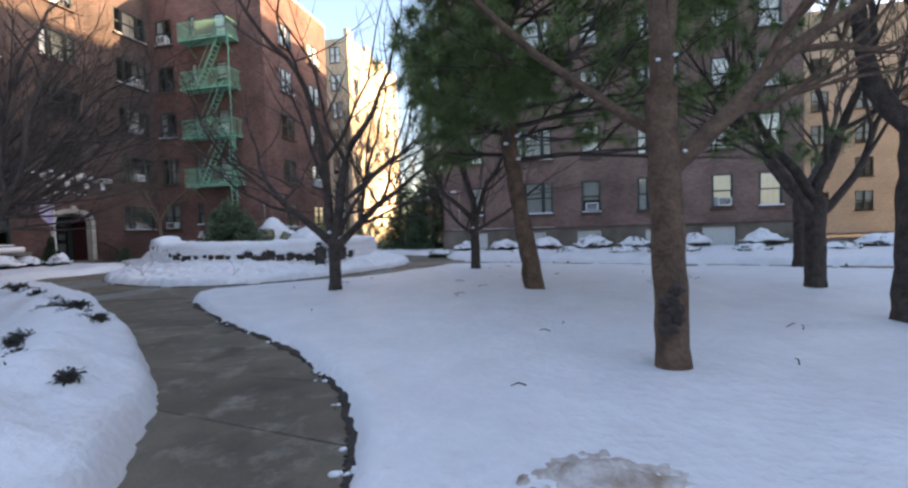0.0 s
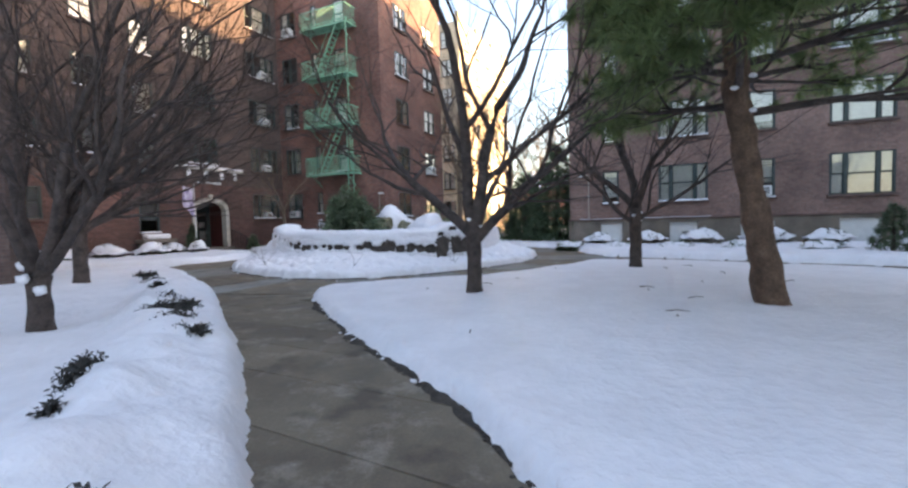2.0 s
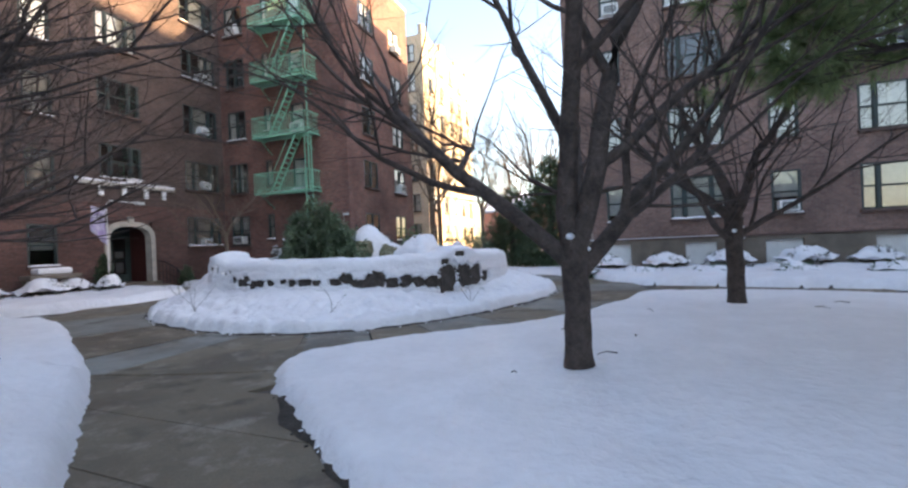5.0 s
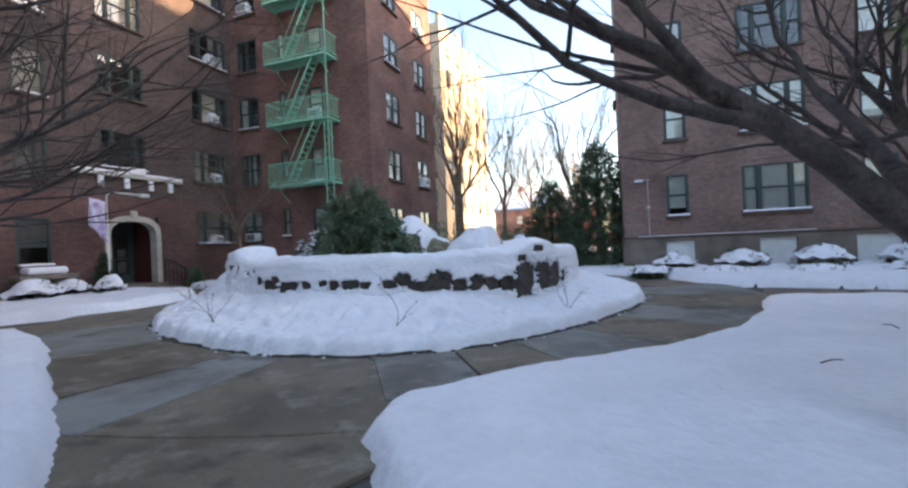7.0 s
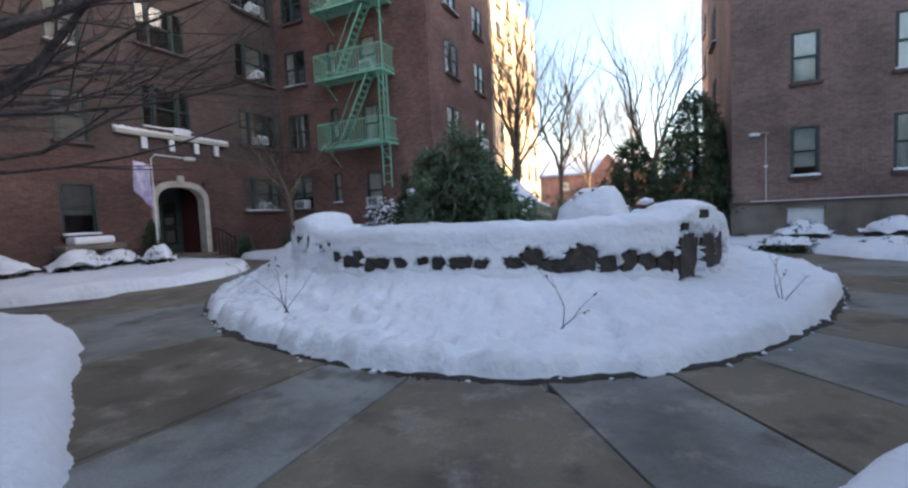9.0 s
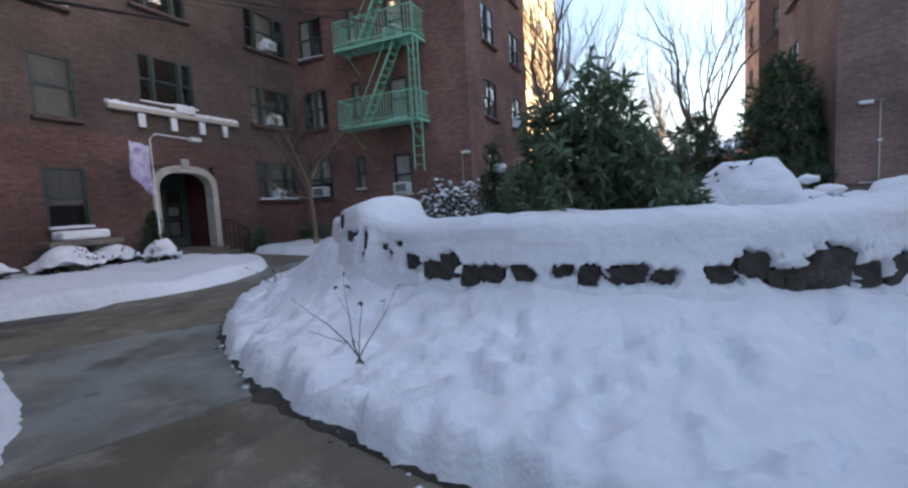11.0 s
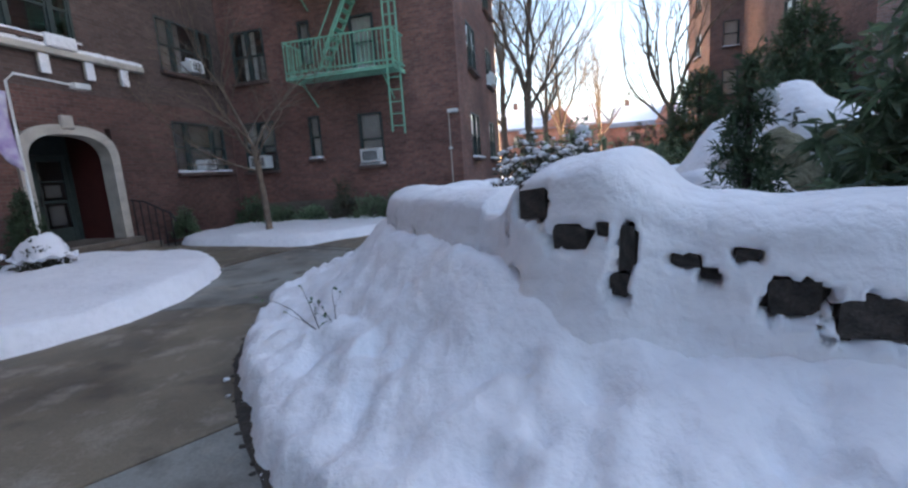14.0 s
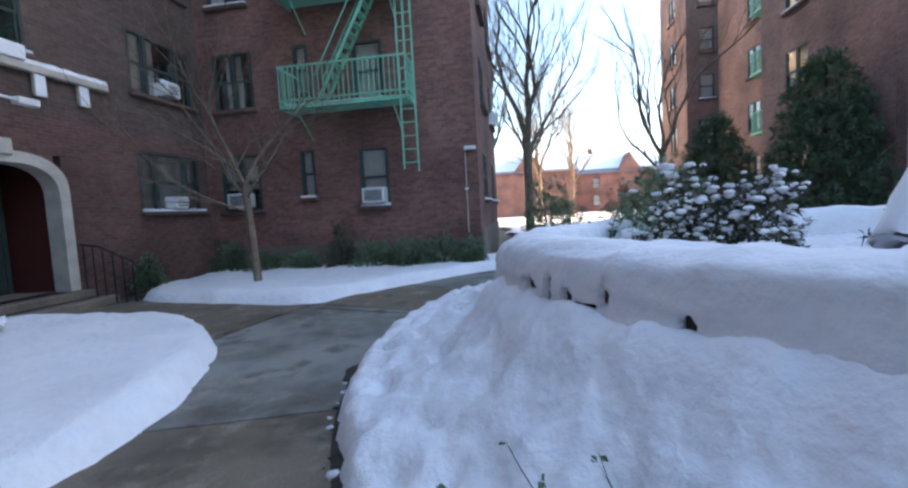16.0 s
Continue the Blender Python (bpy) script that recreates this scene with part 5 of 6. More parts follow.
def conifer(x, y, h, r, seed, label, leaf=LEAFD, n=900, z0=0.1, ln=0.16, snow=0.0, category="tree"):
    rng = random.Random(seed)
    ob = thing("conifer", label, category, pose(x, y, z0))
    part("trunk", Soup().tube([(0, 0, -0.1), (0, 0, h * 0.5), (0.02, 0, h * 0.97)], [r * 0.09 + 0.02, r * 0.06 + 0.01, 0.01], 7).mesh("trunk", BARK, True), ob)
    tips = []
    for _ in range(n):
        z = h * (1 - rng.random() ** 0.6) * 0.97 + 0.08
        a = rng.uniform(0, math.tau)
        rr = r * max(0.03, 1 - z / h) ** 0.55 * rng.uniform(0.45, 1.05) * (1 + 0.3 * noise.noise(Vector((math.cos(a) * 1.5, math.sin(a) * 1.5, z * 2.2 + seed))))
        tips.append((Vector((rr * math.cos(a), rr * math.sin(a), z)), Vector((math.cos(a), math.sin(a), 0.35)).normalized()))
    part("foliage", leaf_soup(tips, rng, 9, ln, ln * 0.22, 0.1).mesh("foliage", leaf), ob)
    if snow:
        for p, d in rng.sample(tips, int(snow)):
            snow_lump(ob, p * 0.92 + Vector((0, 0, 0.02)), 0.06 + 0.09 * r, rng)
    return ob


def pine(x, y, seed):
    """The leaning pine: bent trunk, level limbs with snow, long needles in tufts."""
    rng = random.Random(seed)
    ob = thing("pine_tree", "leaning pine with tufted needles and snow on its limbs", "tree", pose(x, y, 0.04))
    pts = [Vector((0, 0, -0.25)), Vector((-0.16, 0.02, 0.8)), Vector((-0.36, 0.04, 2.0)), Vector((-0.48, 0.05, 3.0)), Vector((-0.5, 0.1, 4.2)), Vector((-0.4, 0.1, 6.5)), Vector((-0.4, 0.1, 8.6))]
    part("trunk", trunk_mesh(pts, [0.2, 0.17, 0.155, 0.155, 0.13, 0.08, 0.03], BARKP, 1.75), ob)
    big, small, tips = Soup(), Soup(), []
    for k in range(44):
        z = 2.6 + 5.6 * (k / 43)
        a = k * 2.4 + rng.uniform(-0.3, 0.3)
        ln = 3.6 * (1 - 0.5 * (z - 2.6) / 6) * rng.uniform(0.8, 1.15)
        if math.cos(a) < -0.1:
            ln *= 0.42
        p = Vector((-0.48 + 0.02 * k / 33, 0.07, z))
        if z < 3.4:
            p.x = -0.46
        grow(big, small, p, Vector((math.cos(a), math.sin(a), rng.uniform(0.0, 0.3))), ln * 0.62, 0.06 * (1 - 0.5 * k / 33), 3, rng, 0.6, 0.02, tips, 0.13, (2, 3), 0.6)
    part("branch_frame", big.mesh("branch_frame", BARK, True), ob)
    tips = [t for t in tips if t[0].z > 2.35]
    part("twig_crown", small.mesh("twigs", BARK, True), ob)
    part("needles", leaf_soup(tips, rng, 70, 0.3, 0.015, 0.1, 0.9, False).mesh("needles", NEEDLE), ob)
    for k in range(4):
        snow_lump(ob, Vector((-0.46 + 0.13 * math.cos(k * 1.9), -0.1 + 0.08 * math.sin(k * 1.9), 2.62 + 0.14 * k)), 0.045, rng)
    return ob


pine(1.6, 8.72, 71)

rh = shrub(-7.6, 15.5, 1.05, 0.85, 1.85, 81, "large glossy green rhododendron growing inside the stone ring", LEAF, 1300, 11, 0.16, 0.042, 0.5, z0=0.5, name="rhododendron", bottom=0.1, stems=14)
shrub(-9.75, 18.3, 0.8, 0.75, 1.25, 82, "leafy shrub loaded with clotted snow", LEAFB, 1300, 7, 0.09, 0.03, 0.2, 0.8, z0=0.5, snow_size=0.036)
shrub(-8.5, 21.2, 1.15, 1.0, 1.6, 93, "broad dark green evergreen shrub on the island", LEAF, 500, 8, 0.14, 0.04, 0.3, 0.03, z0=0.4)
shrub(-7.2, 18.1, 1.05, 0.95, 1.5, 83, "broad shrub buried under smooth snow", LEAFB, 420, 7, 0.1, 0.035, 0.2, 0.0, z0=0.4, snow_size=0.14, dome=0.45)
shrub(-8.3, 17.2, 0.7, 0.6, 0.85, 84, "low shrub under heaped snow", LEAFB, 240, 7, 0.1, 0.035, 0.2, 0.0, z0=0.4, snow_size=0.14, dome=0.4)
shrub(-5.6, 17.2, 0.85, 0.8, 1.2, 92, "rounded shrub under heaped snow", LEAFB, 260, 7, 0.1, 0.035, 0.2, 0.0, z0=0.4, snow_size=0.14, dome=0.45)
shrub(-4.9, 17.6, 0.8, 0.7, 1.0, 85, "twiggy shrub dusted with snow", LEAFB, 260, 6, 0.09, 0.03, 0.2, 0.4, z0=0.4, snow_size=0.14)
conifer(-8.72, 16.2, 1.6, 0.3, 86, "small upright juniper topped with snow", LEAFD, 420, 0.4, 0.09, 15, "shrub")
conifer(-1.1, 26.5, 5.2, 1.9, 87, "dark green conifer at the corner of the building", LEAFD, 2200, 0.1, 0.22)
conifer(-2.9, 28.5, 4.0, 1.6, 88, "broad dark conifer in the gap", LEAFD, 1500, 0.1, 0.2)
shrub(-5.2, 27.5, 1.7, 1.5, 2.1, 89, "wide evergreen shrub in the gap between buildings", LEAF, 600, 9, 0.16, 0.045, 0.3)
shrub(-8.2, 28.6, 1.1, 1.3, 2.3, 90, "evergreen shrub at the bay's corner", LEAF, 500, 9, 0.15, 0.045, 0.3)
shrub(-3.6, 31.5, 1.8, 1.5, 2.6, 91, "wide olive shrub behind the conifers", LEAFB, 500, 9, 0.16, 0.045, 0.3)


def boulder(x, y, z, sx, sy, sz, seed):
    bm = bmesh.new()
    bmesh.ops.create_icosphere(bm, subdivisions=4, radius=1.0)
    for v in bm.verts:
        c = v.co.copy()
        k = 1 + 0.35 * noise.noise(c * 1.4 + Vector((seed, 0, 0))) + 0.12 * noise.noise(c * 4 + Vector((0, seed, 0)))
        v.co = Vector((c.x * sx * k, c.y * sy * k, c.z * sz * k))
    me = bpy.data.meshes.new("boulder")
    bm.to_mesh(me)
    bm.free()
    me.materials.append(ROCKM)
    return thing("boulder", "mossy grey-olive boulder bare among the island's snow", "rock", pose(x, y, z, 0, 0, seed * 40), me)


boulder(-7.75, 17.35, 1.05, 0.42, 0.3, 0.42, 1)
boulder(-7.15, 17.2, 1.3, 0.36, 0.28, 0.3, 2)
boulder(-6.5, 17.5, 0.95, 0.4, 0.3, 0.45, 3)


def at_bld(u, v):
    p = BLD @ Vector((u, v, 0))
    return p.x, p.y


# foundation planting along the bay and the entrance wall
for k, (u, v, r, h, lf) in enumerate(((-22.9, 22.6, 0.5, 0.9, LEAFD), (-21.9, 22.7, 0.55, 0.6, LEAF), (-20.9, 22.8, 0.5, 0.5, LEAF), (-19.8, 22.85, 0.42, 1.2, LEAFB), (-18.9, 22.75, 0.6, 0.7, LEAF), (-18.0, 22.8, 0.6, 0.75, LEAF), (-17.1, 22.8, 0.65, 0.8, LEAF), (-16.4, 22.9, 0.45, 0.6, LEAF), (-23.3, 20.4, 0.35, 0.7, LEAF))):
    x, y = at_bld(u, v)
    shrub(x, y, r, r * 0.8, h, 100 + k, "dark evergreen shrub against the brick wall", lf, 260, 8, 0.11, 0.035, 0.2, 0.0)
x, y = at_bld(-23.3, 16.75)
conifer(x, y, 1.35, 0.42, 120, "small dense arborvitae beside the doorway", LEAFD, 500, 0.2, 0.1, 0, "shrub")
for k, (u, v, r) in enumerate(((-23.2, 15.5, 0.7), (-22.6, 14.3, 0.8), (-23.0, 12.8, 0.8), (-21.9, 16.0, 0.5), (-23.2, 11.0, 0.8), (-23.2, 9.2, 0.8))):
    x, y = at_bld(u, v)
    shrub(x, y, r, r * 0.8, 0.7, 130 + k, "low dark shrub half under snow by the entrance wall", LEAFB, 280, 7, 0.1, 0.035, 0.2, 0.0, z0=0.06, dome=0.56)
# shrubs in the east bed
k = 0
for u, v, r, h in ((-5.2, 20.6, 0.55, 0.4), (-4.4, 22.8, 0.6, 0.7), (-3.3, 20.2, 0.6, 0.4), (-2.4, 22.7, 0.7, 0.8), (-1.3, 20.0, 0.6, 0.4), (-0.4, 22.4, 0.7, 0.9), (0.7, 20.0, 0.65, 0.45), (1.8, 22.3, 0.75, 0.9), (2.8, 19.4, 0.6, 0.45), (3.7, 22.4, 0.7, 0.8), (5.0, 19.5, 0.6, 0.5), (6.2, 22.3, 0.7, 0.9), (7.3, 19.0, 0.6, 0.5), (8.8, 21.8, 0.8, 1.0), (10.2, 19.0, 0.6, 0.5), (12, 20, 0.8, 0.8)):
    x, y = at_bld(u, v)
    shrub(x, y, r * 1.15, r * 0.85, h * 0.85, 150 + k, "low dark shrub patched with snow in the bed", LEAFB if k % 2 else LEAFD, 340, 7, 0.11, 0.03, 0.25, 0.0, z0=0.04, dome=0.56)
    k += 1
conifer(7.7, 16.6, 1.35, 0.55, 180, "small conical evergreen in the bed", LEAFD, 500, 0.15, 0.1, 3, "shrub")
# hedge plants poking from the snow beside the walk
rng = random.Random(7)
for k, (x, y, r) in enumerate(((-3.38, 3.33, 0.1), (-2.9, 3.3, 0.08), (-4.12, 4.2, 0.1), (-4.6, 4.7, 0.13), (-4.8, 5.65, 0.16), (-5.2, 5.9, 0.14), (-5.7, 6.5, 0.2), (-6.1, 6.8, 0.26), (-6.5, 7.25, 0.22), (-7.2, 7.9, 0.2), (-8.0, 8.6, 0.18), (-8.7, 9.2, 0.2), (-10.0, 10.2, 0.25), (-4.6, 5.75, 0.12), (-5.4, 6.3, 0.2), (-5.9, 6.55, 0.22), (-6.35, 6.95, 0.26), (-6.8, 7.5, 0.24), (-5.9, 7.0, 0.2), (-3.9, 3.95, 0.07), (-4.4, 4.45, 0.1))):
    shrub(x, y, r, r, 0.09, 200 + k, "dark hedge leaves poking through the snow", HEDGE, int(40 + 420 * r), 6, 0.05, 0.02, 0.1, 0.0, z0=0.35, stems=5, shell=0.05)


# dry stems on the island
def dry_stem(x, y, z, seed, label, n=3, h=0.6):
    rg = random.Random(seed)
    ob = thing("dry_plant", label, "plant", pose(x, y, z))
    big, small, tips = Soup(), Soup(), []
    for k in range(n):
        grow(big, small, Vector((0.02 * k, 0, -0.1)), Vector((rg.gauss(-0.3, 0.5), rg.gauss(0, 0.4), 1)).normalized(), h * rg.uniform(0.5, 1), 0.0055, 1, rg, 0.5, 0.1, tips, 0.15, (1, 2))
    part("stem", small.mesh("stem", BARK), ob)
    part("leaves", leaf_soup(tips[:6], rg, 2, 0.05, 0.025).mesh("leaves", LEAFD), ob)
    return ob


dry_stem(-9.36, 13.4, 0.36, 1, "thin dry shrub stems rising from the snow", 4, 0.42)
dry_stem(-6.33, 12.8, 0.35, 2, "single dry stalk in the snow", 2, 0.5)
dry_stem(-11.75, 16.1, 0.35, 3, "dry stalks leaning in the snow", 2, 0.35)
dry_stem(-11.55, 15.9, 0.36, 4, "dry stalks leaning in the snow", 2, 0.35)
dry_stem(-4.0, 14.2, 0.3, 5, "thin dry twigs in the snow", 3, 0.4)


# gooseneck lamps and the banner by the entrance
def wall_lamp(m, h, reach, label):
    ob = thing("wall_lamp", label, "lamp", m)
    part("pipe", Soup().tube([(0, -0.05, 0), (0, -0.05, h - 0.08), (0.02, -0.05, h - 0.02), (0.08, -0.05, h), (reach, -0.05, h)], [0.014] * 5, 8).mesh("pipe", STONE, True), ob)
    part("lamp_head", bevelled(Soup().box(reach, reach + 0.3, -0.13, 0.03, h - 0.08, h + 0.02).mesh("lamp_head", WHITE), 0.03, 2), ob)
    part("bracket", Soup().box(-0.05, 0.05, -0.07, 0, h * 0.5, h * 0.5 + 0.06).mesh("bracket", WHITE), ob)
    return ob


wall_lamp(to_front(-5.0, VE, 1.27), 2.1, -0.45, "white conduit with a gooseneck floodlight on brick")
wall_lamp(to_front(-16.5, V_BAY, 0.9), 2.2, -0.02, "thin white conduit with a small lamp on brick")
bn = thing("wall_lamp", "white conduit arching over the doorway with a small lamp", "lamp", to_east(U_DOOR, 0, 0))
part("pipe", Soup().tube([(16.75, -0.9, 0.0), (16.75, -0.9, 3.55), (16.9, -0.9, 3.7), (18.2, -0.6, 3.72)], [0.025] * 4, 8).mesh("pipe", WHITE, True), bn)
part("lamp_head", bevelled(Soup().box(18.15, 18.5, -0.68, -0.5, 3.65, 3.78).mesh("lamp_head", WHITE), 0.03, 2), bn)
fl = Soup()
fl.add([(16.7 - 0.55 * i / 8, -0.92 + 0.05 * math.sin(i * 1.3 + j * 0.6), 3.35 - 0.95 * j / 8 - 0.5 * (1 - i / 8) * (j / 8) + 0.1 * i / 8) for j in range(9) for i in range(9)], [(j * 9 + i, j * 9 + i + 1, j * 9 + i + 10, j * 9 + i + 9) for j in range(8) for i in range(8)])
flag = thing("flag", "white and purple cloth banner hanging beside the doorway", "flag", to_east(U_DOOR, 0, 0), fl.mesh("flag", BANNER, True))
md = flag.modifiers.new("cloth", "SOLIDIFY")
md.thickness = 0.01
bench = thing("stone_bench", "dark stone ledge heaped with snow by the wall", "bench", to_east(-23.4, 14.2, 0))
part("slab", bevelled(Soup().box(0, 1.6, -0.35, 0.3, 0.75, 0.9).mesh("slab", BASE), 0.02, 1), bench)
for a in (0.15, 1.25):
    part("leg", bevelled(Soup().box(a, a + 0.2, -0.25, 0.2, 0.0, 0.75).mesh("leg", BASE), 0.02, 1), bench)
part("snow", bevelled(Soup().box(0.25, 1.35, -0.3, 0.2, 0.902, 1.15).mesh("snow", SNOW), 0.12, 4), bench)
hr = thing("handrail", "black iron handrail beside the entrance steps", "railing", to_east(U_DOOR, 19.5, 0))
part("rail", Soup().tube([(0, 0, 1.2), (0, -0.4, 1.15), (0, -1.2, 0.8), (0, -1.3, 0.6)], [0.02] * 4, 6).mesh("rail", DARK, True), hr)
for k in range(6):
    part("baluster", Soup().box(-0.01, 0.01, -0.06 - 0.22 * k - 0.01, -0.06 - 0.22 * k + 0.01, 0.0, 1.17 - 0.06 * k * (k > 1)).mesh("baluster", DARK), hr)

# dark hedge behind the west lawn
for k, (x, y) in enumerate(((-13.0, 7.6), (-14.2, 8.6), (-15.6, 9.6), (-14.0, 6.4))):
    shrub(x, y, 0.95, 0.8, 1.15, 240 + k, "clipped dark evergreen hedge behind the lawn", LEAF if k % 2 else LEAFD, 320, 8, 0.11, 0.035, 0.2, 0.02, snow_size=0.1)

# ---- clods of snow along the edges ----
cl = Soup()
ico = bmesh.new()
bmesh.ops.create_icosphere(ico, subdivisions=1, radius=1.0)
ico.verts.index_update()
iv, jf = [v.co.copy() for v in ico.verts], [tuple(v.index for v in f.verts) for f in ico.faces]
ico.free()
rng = random.Random(17)
edge_pts = [(Vector((*p, 0)), 0.0) for p in isle_line(-200, -10, 180)]
for a, b in zip(RIGHT_EDGE[3:], RIGHT_EDGE[4:]):
    edge_pts += [(Vector((*a, 0)).lerp(Vector((*b, 0)), t / 24), 0) for t in range(24)]
for p, _ in edge_pts:
    if rng.random() < 0.42:
        s = rng.uniform(0.008, 0.03) * (1.3 if rng.random() < 0.1 else 1)
        q = p + Vector((rng.gauss(0, 0.06), rng.gauss(0, 0.06), s * 0.3))
        off = Vector((rng.random() * 9, 0, 0))
        cl.add([q + Vector((v.x * 1.3, v.y, v.z * 0.6)) * s * (1 + 0.7 * noise.noise(v * 1.5 + off)) for v in iv], jf)
thing("snow_clods", "loose crumbs of snow fallen on the pavement", "snow", data=cl.mesh("snow_clods", SNOW, True), kind="stuff")
so = Soup()
for p, _ in edge_pts:
    for _ in range(2):
        s = rng.uniform(0.006, 0.02)
        q = p + Vector((rng.gauss(0, 0.03), rng.gauss(0, 0.03), s * 0.2))
        off = Vector((rng.random() * 9, 0, 0))
        so.add([q + Vector((v.x * 1.6, v.y * 1.2, v.z * 0.6)) * s * (1 + 0.6 * noise.noise(v * 1.5 + off)) for v in iv], jf)
def soil_edge(line, name, label):
    """Dark wet soil bared between the snow's edge and the concrete."""
    q = Soup()
    for i, p in enumerate(line):
        d = (Vector(line[min(i + 1, len(line) - 1)]) - Vector(line[max(i - 1, 0)])).normalized()
        side = Vector((d.y, -d.x))
        w = 0.02 + 0.17 * n2(p[0], p[1], 1.3, 51) + 0.08 * n2(p[0], p[1], 6, 53)
        for k, (r_, z) in enumerate(((-0.25, 0.004), (-0.02, 0.022 + 0.01 * n2(p[0], p[1], 9, 55)), (max(0.02, w) * 0.6, 0.014), (max(0.03, w), 0.001))):
            c = Vector(p) + side * r_
            q.v.append((c.x, c.y, z))
    for i in range(len(line) - 1):
        for k in range(3):
            q.f.append((i * 4 + k, i * 4 + k + 1, (i + 1) * 4 + k + 1, (i + 1) * 4 + k))
    thing(name, label, "soil", data=q.mesh(name, SOIL, True), kind="structure")


soil_edge(isle_line(-215, 0, 420), "soil_edge_island", "dark wet soil along the island's snow")
lawn_line = []
for a, b in zip(RIGHT_EDGE[1:], RIGHT_EDGE[2:]):
    lawn_line += [tuple(Vector(a).lerp(Vector(b), t / 16)) for t in range(16)]
soil_edge(lawn_line[::-1], "soil_edge_lawn", "dark wet soil along the lawn's snow")
thing("soil_crumbs", "dark soil crumbs and dead leaves along the snow's edge", "soil", data=so.mesh("soil_crumbs", SOIL), kind="stuff")
tw = Soup()
for k in range(40):
    x, y = rng.uniform(-4.5, 5), rng.uniform(3, 13)
    if signed(np.array([x]), np.array([y]), RIGHT_EDGE + [(-5.7, 10.5), (0, 14), (8, 11), (20, 2), (20, -6)])[0] < 0.6:
        continue
    a = rng.uniform(0, math.tau)
    ln = rng.uniform(0.06, 0.25)
    tw.tube([(x, y, 0.29), (x + ln * 0.5 * math.cos(a), y + ln * 0.5 * math.sin(a), 0.312), (x + ln * math.cos(a + 0.12), y + ln * math.sin(a + 0.12), 0.30)], [0.006, 0.005, 0.003], 4)
patch = Soup()
gx, gy = np.meshgrid(np.linspace(-1, 1, 44), np.linspace(-1, 1, 44), indexing="ij")
rr = np.hypot(gx, gy) + 0.3 * waves(gx, gy, 2.5, 71) + 0.15 * waves(gx, gy, 7, 73)
hz = np.where(rr < 0.8, 0.07, 0.45) * (0.8 - rr) + 0.015 * waves(gx, gy, 9, 75)
patch.v = [(0.42 * a, 0.3 * b, c) for a, b, c in zip(gx.ravel().tolist(), gy.ravel().tolist(), hz.ravel().tolist())]
patch.f = [(i * 44 + j, (i + 1) * 44 + j, (i + 1) * 44 + j + 1, i * 44 + j + 1) for i in range(43) for j in range(43)]
thing("soil_mound", "bare tan earth and dead grass showing through the snow", "soil", pose(0.68, 2.12, 0.155), patch.mesh("soil_mound", TANSOIL, True))
thing("fallen_twigs", "scattered thin twigs lying on the snow", "twigs", data=tw.mesh("fallen_twigs", BARK), kind="stuff")

# ---- pavement slabs ----
pave = thing("pavement", "damp stained concrete path slabs with dark joints", "pavement", kind="structure")


def slab(pts, dz=0.0, mat=CONC):
    s = Soup()
    n = len(pts)
    c = sum((Vector(p) for p in pts), Vector((0, 0))) / n
    ins = [tuple(Vector(p) + (c - Vector(p)).normalized() * 0.012) for p in pts]
    s.add([(*p, -0.055) for p in pts] + [(*p, dz - 0.006) for p in pts] + [(*p, dz) for p in ins],
          [(i, (i + 1) % n, n + (i + 1) % n, n + i) for i in range(n)] + [(n + i, n + (i + 1) % n, 2 * n + (i + 1) % n, 2 * n + i) for i in range(n)] + [tuple(range(2 * n, 3 * n))])
    part("slab", s.mesh("slab", mat), pave)


def along(line, step):
    pts = [Vector(p) for p in line]
    tot = [0]
    for a, b in zip(pts, pts[1:]):
        tot.append(tot[-1] + (b - a).length)
    return pts, tot


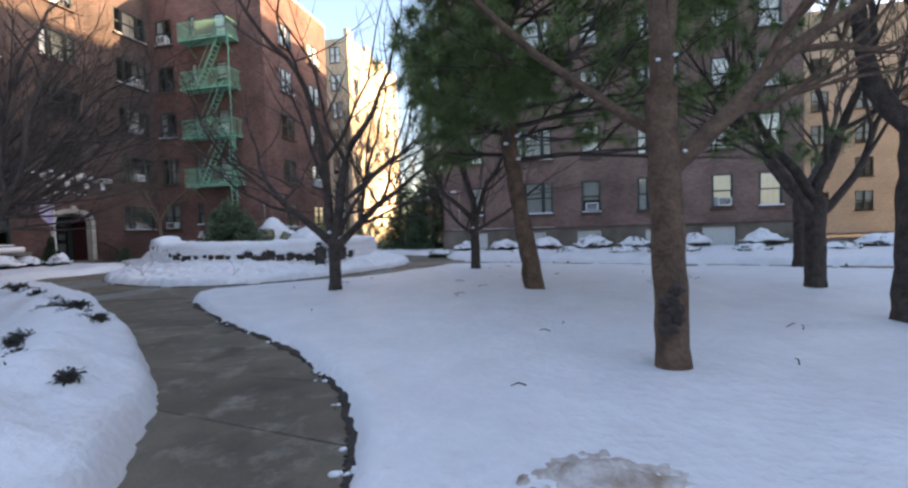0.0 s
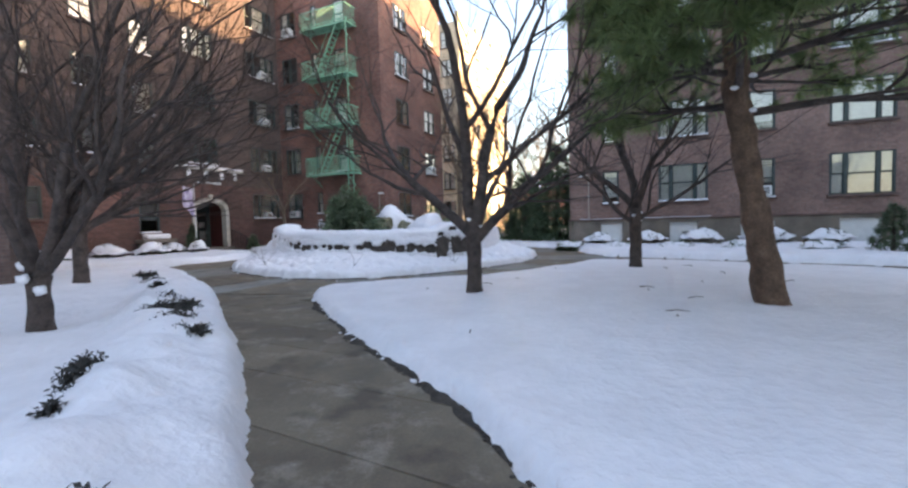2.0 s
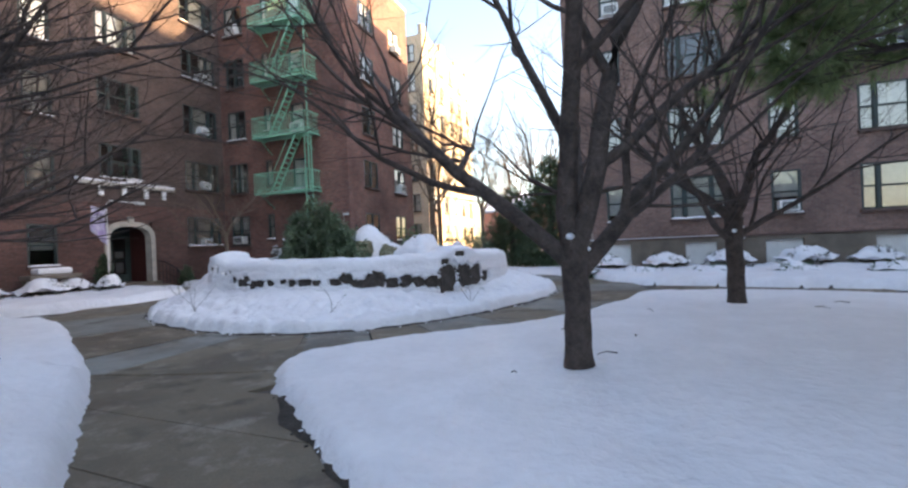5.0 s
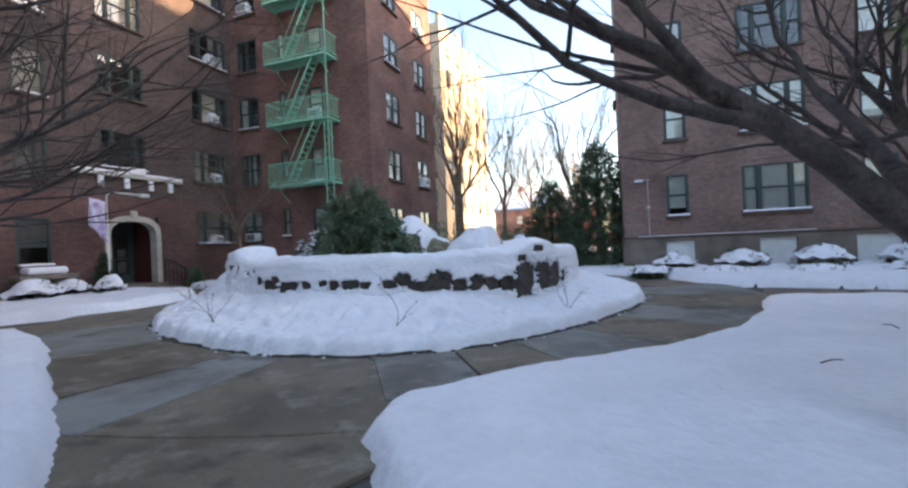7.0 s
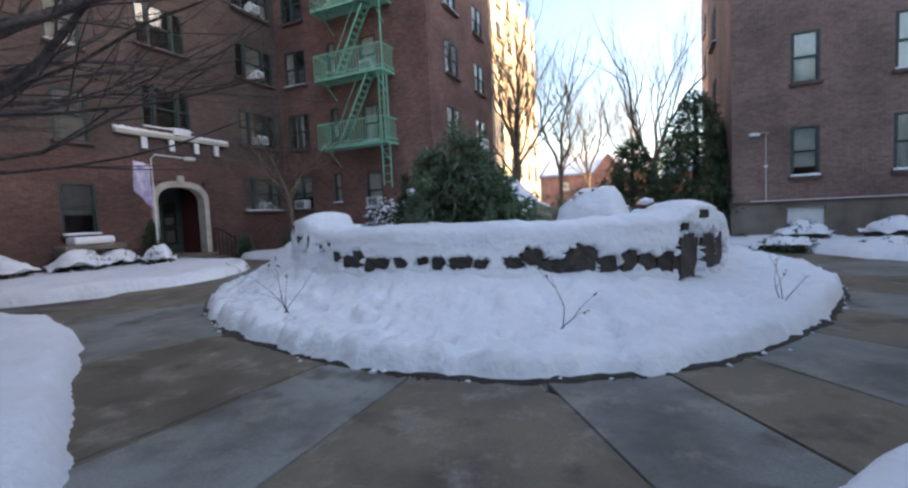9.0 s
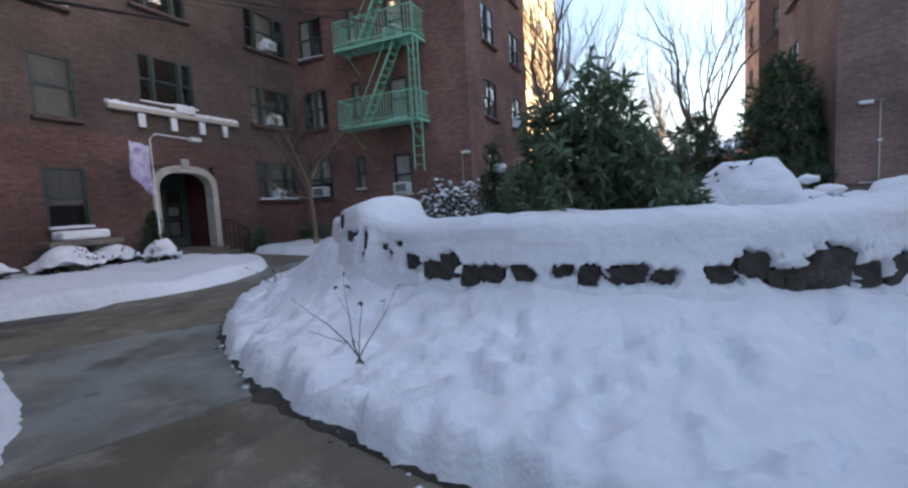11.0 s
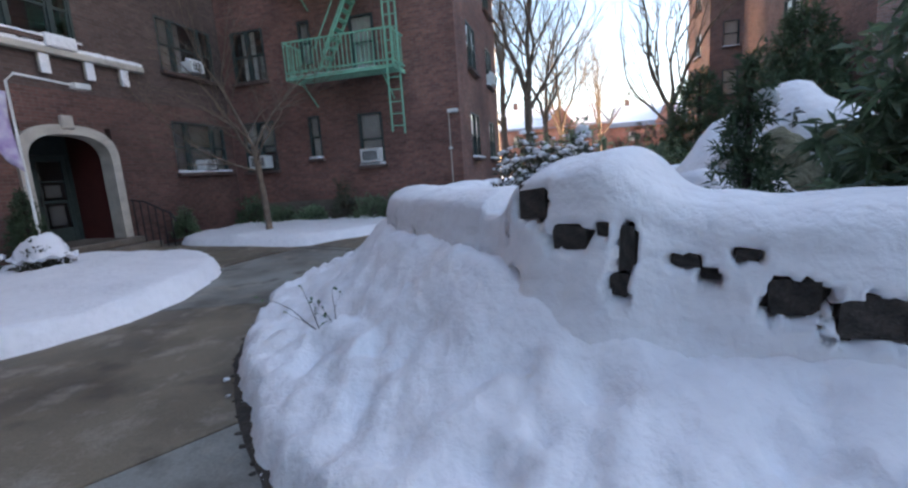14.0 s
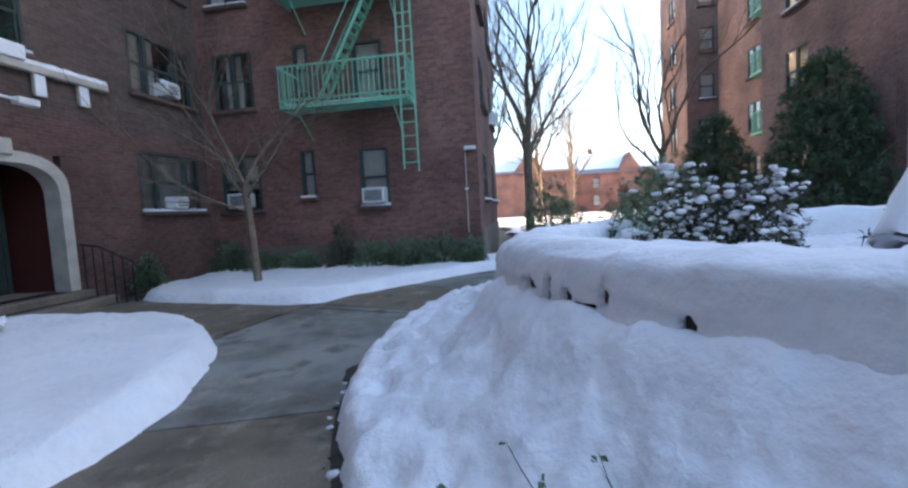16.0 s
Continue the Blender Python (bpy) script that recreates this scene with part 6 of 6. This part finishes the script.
def at_share(pts, tot, s):
    d = s * tot[-1]
    for i in range(len(pts) - 1):
        if d <= tot[i + 1] + 1e-9:
            return pts[i].lerp(pts[i + 1], (d - tot[i]) / (tot[i + 1] - tot[i]))
    return pts[-1]


lp, lt = along(LEFT_EDGE[:10], 1)
rp, rt = along(RIGHT_EDGE, 1)
NS = 13
gap = 0.01
for k in range(NS):
    s0, s1 = k / NS + gap / 18, (k + 1) / NS - gap / 18
    quad = []
    for s in (s0, (s0 * 2 + s1) / 3, (s0 + s1 * 2) / 3, s1):
        a, b = at_share(lp, lt, s), at_share(rp, rt, s)
        d = (a - b).normalized() * 0.3
        quad.append((tuple(a + d), tuple(b - d)))
    slab([q[1] for q in quad] + [q[0] for q in quad[::-1]], -0.004)
# ring slabs between joints (inner angle, outer angle), alternately brown and grey
JOINTS = [(-209, -209), (-176.7, -176), (-149, -143.5), (-119, -120), (-97.6, -102.3), (-88.6, -94), (-84.8, -79), (-73.5, -72), (-65.8, -64.2), (-54, -53), (-41, -41)] + [(a, a) for a in range(-27, 151, 16)] + [(151, 151)]
for k, ((a0, b0), (a1, b1)) in enumerate(zip(JOINTS, JOINTS[1:])):
    reach = 8.4 if -103 < b0 < -80 else R_RING + 0.35
    inner, outer = arc(R_ISLE - 0.9, a0 + 0.12, a1 - 0.12, 5), arc(reach, b0 + 0.1, b1 - 0.1, 5)
    slab(outer + inner[::-1], 0.0, CONC if k % 2 else CONCG)


def strip(p, q, w, n, dz=-0.008):
    p, q = Vector(p), Vector(q)
    side = Vector((-(q - p).y, (q - p).x)).normalized() * w / 2
    for k in range(n):
        a, b = p.lerp(q, k / n + 0.006), p.lerp(q, (k + 1) / n - 0.006)
        slab([tuple(a - side), tuple(b - side), tuple(b + side), tuple(a + side)], dz)


strip((-9.2, 8.8), (-6.6, 12.2), 4.6, 1, -0.014)
strip((-14.9, 21.0), (-18.9, 22.9), 3.0, 3)
strip((-13.6, 14.1), (-22.5, 9.2), 3.2, 6)
strip((0.1, 17.0), (17, 7.4), 2.6, 12)
strip((-6.9, 26.3), (-4.5, 38), 3.0, 6)
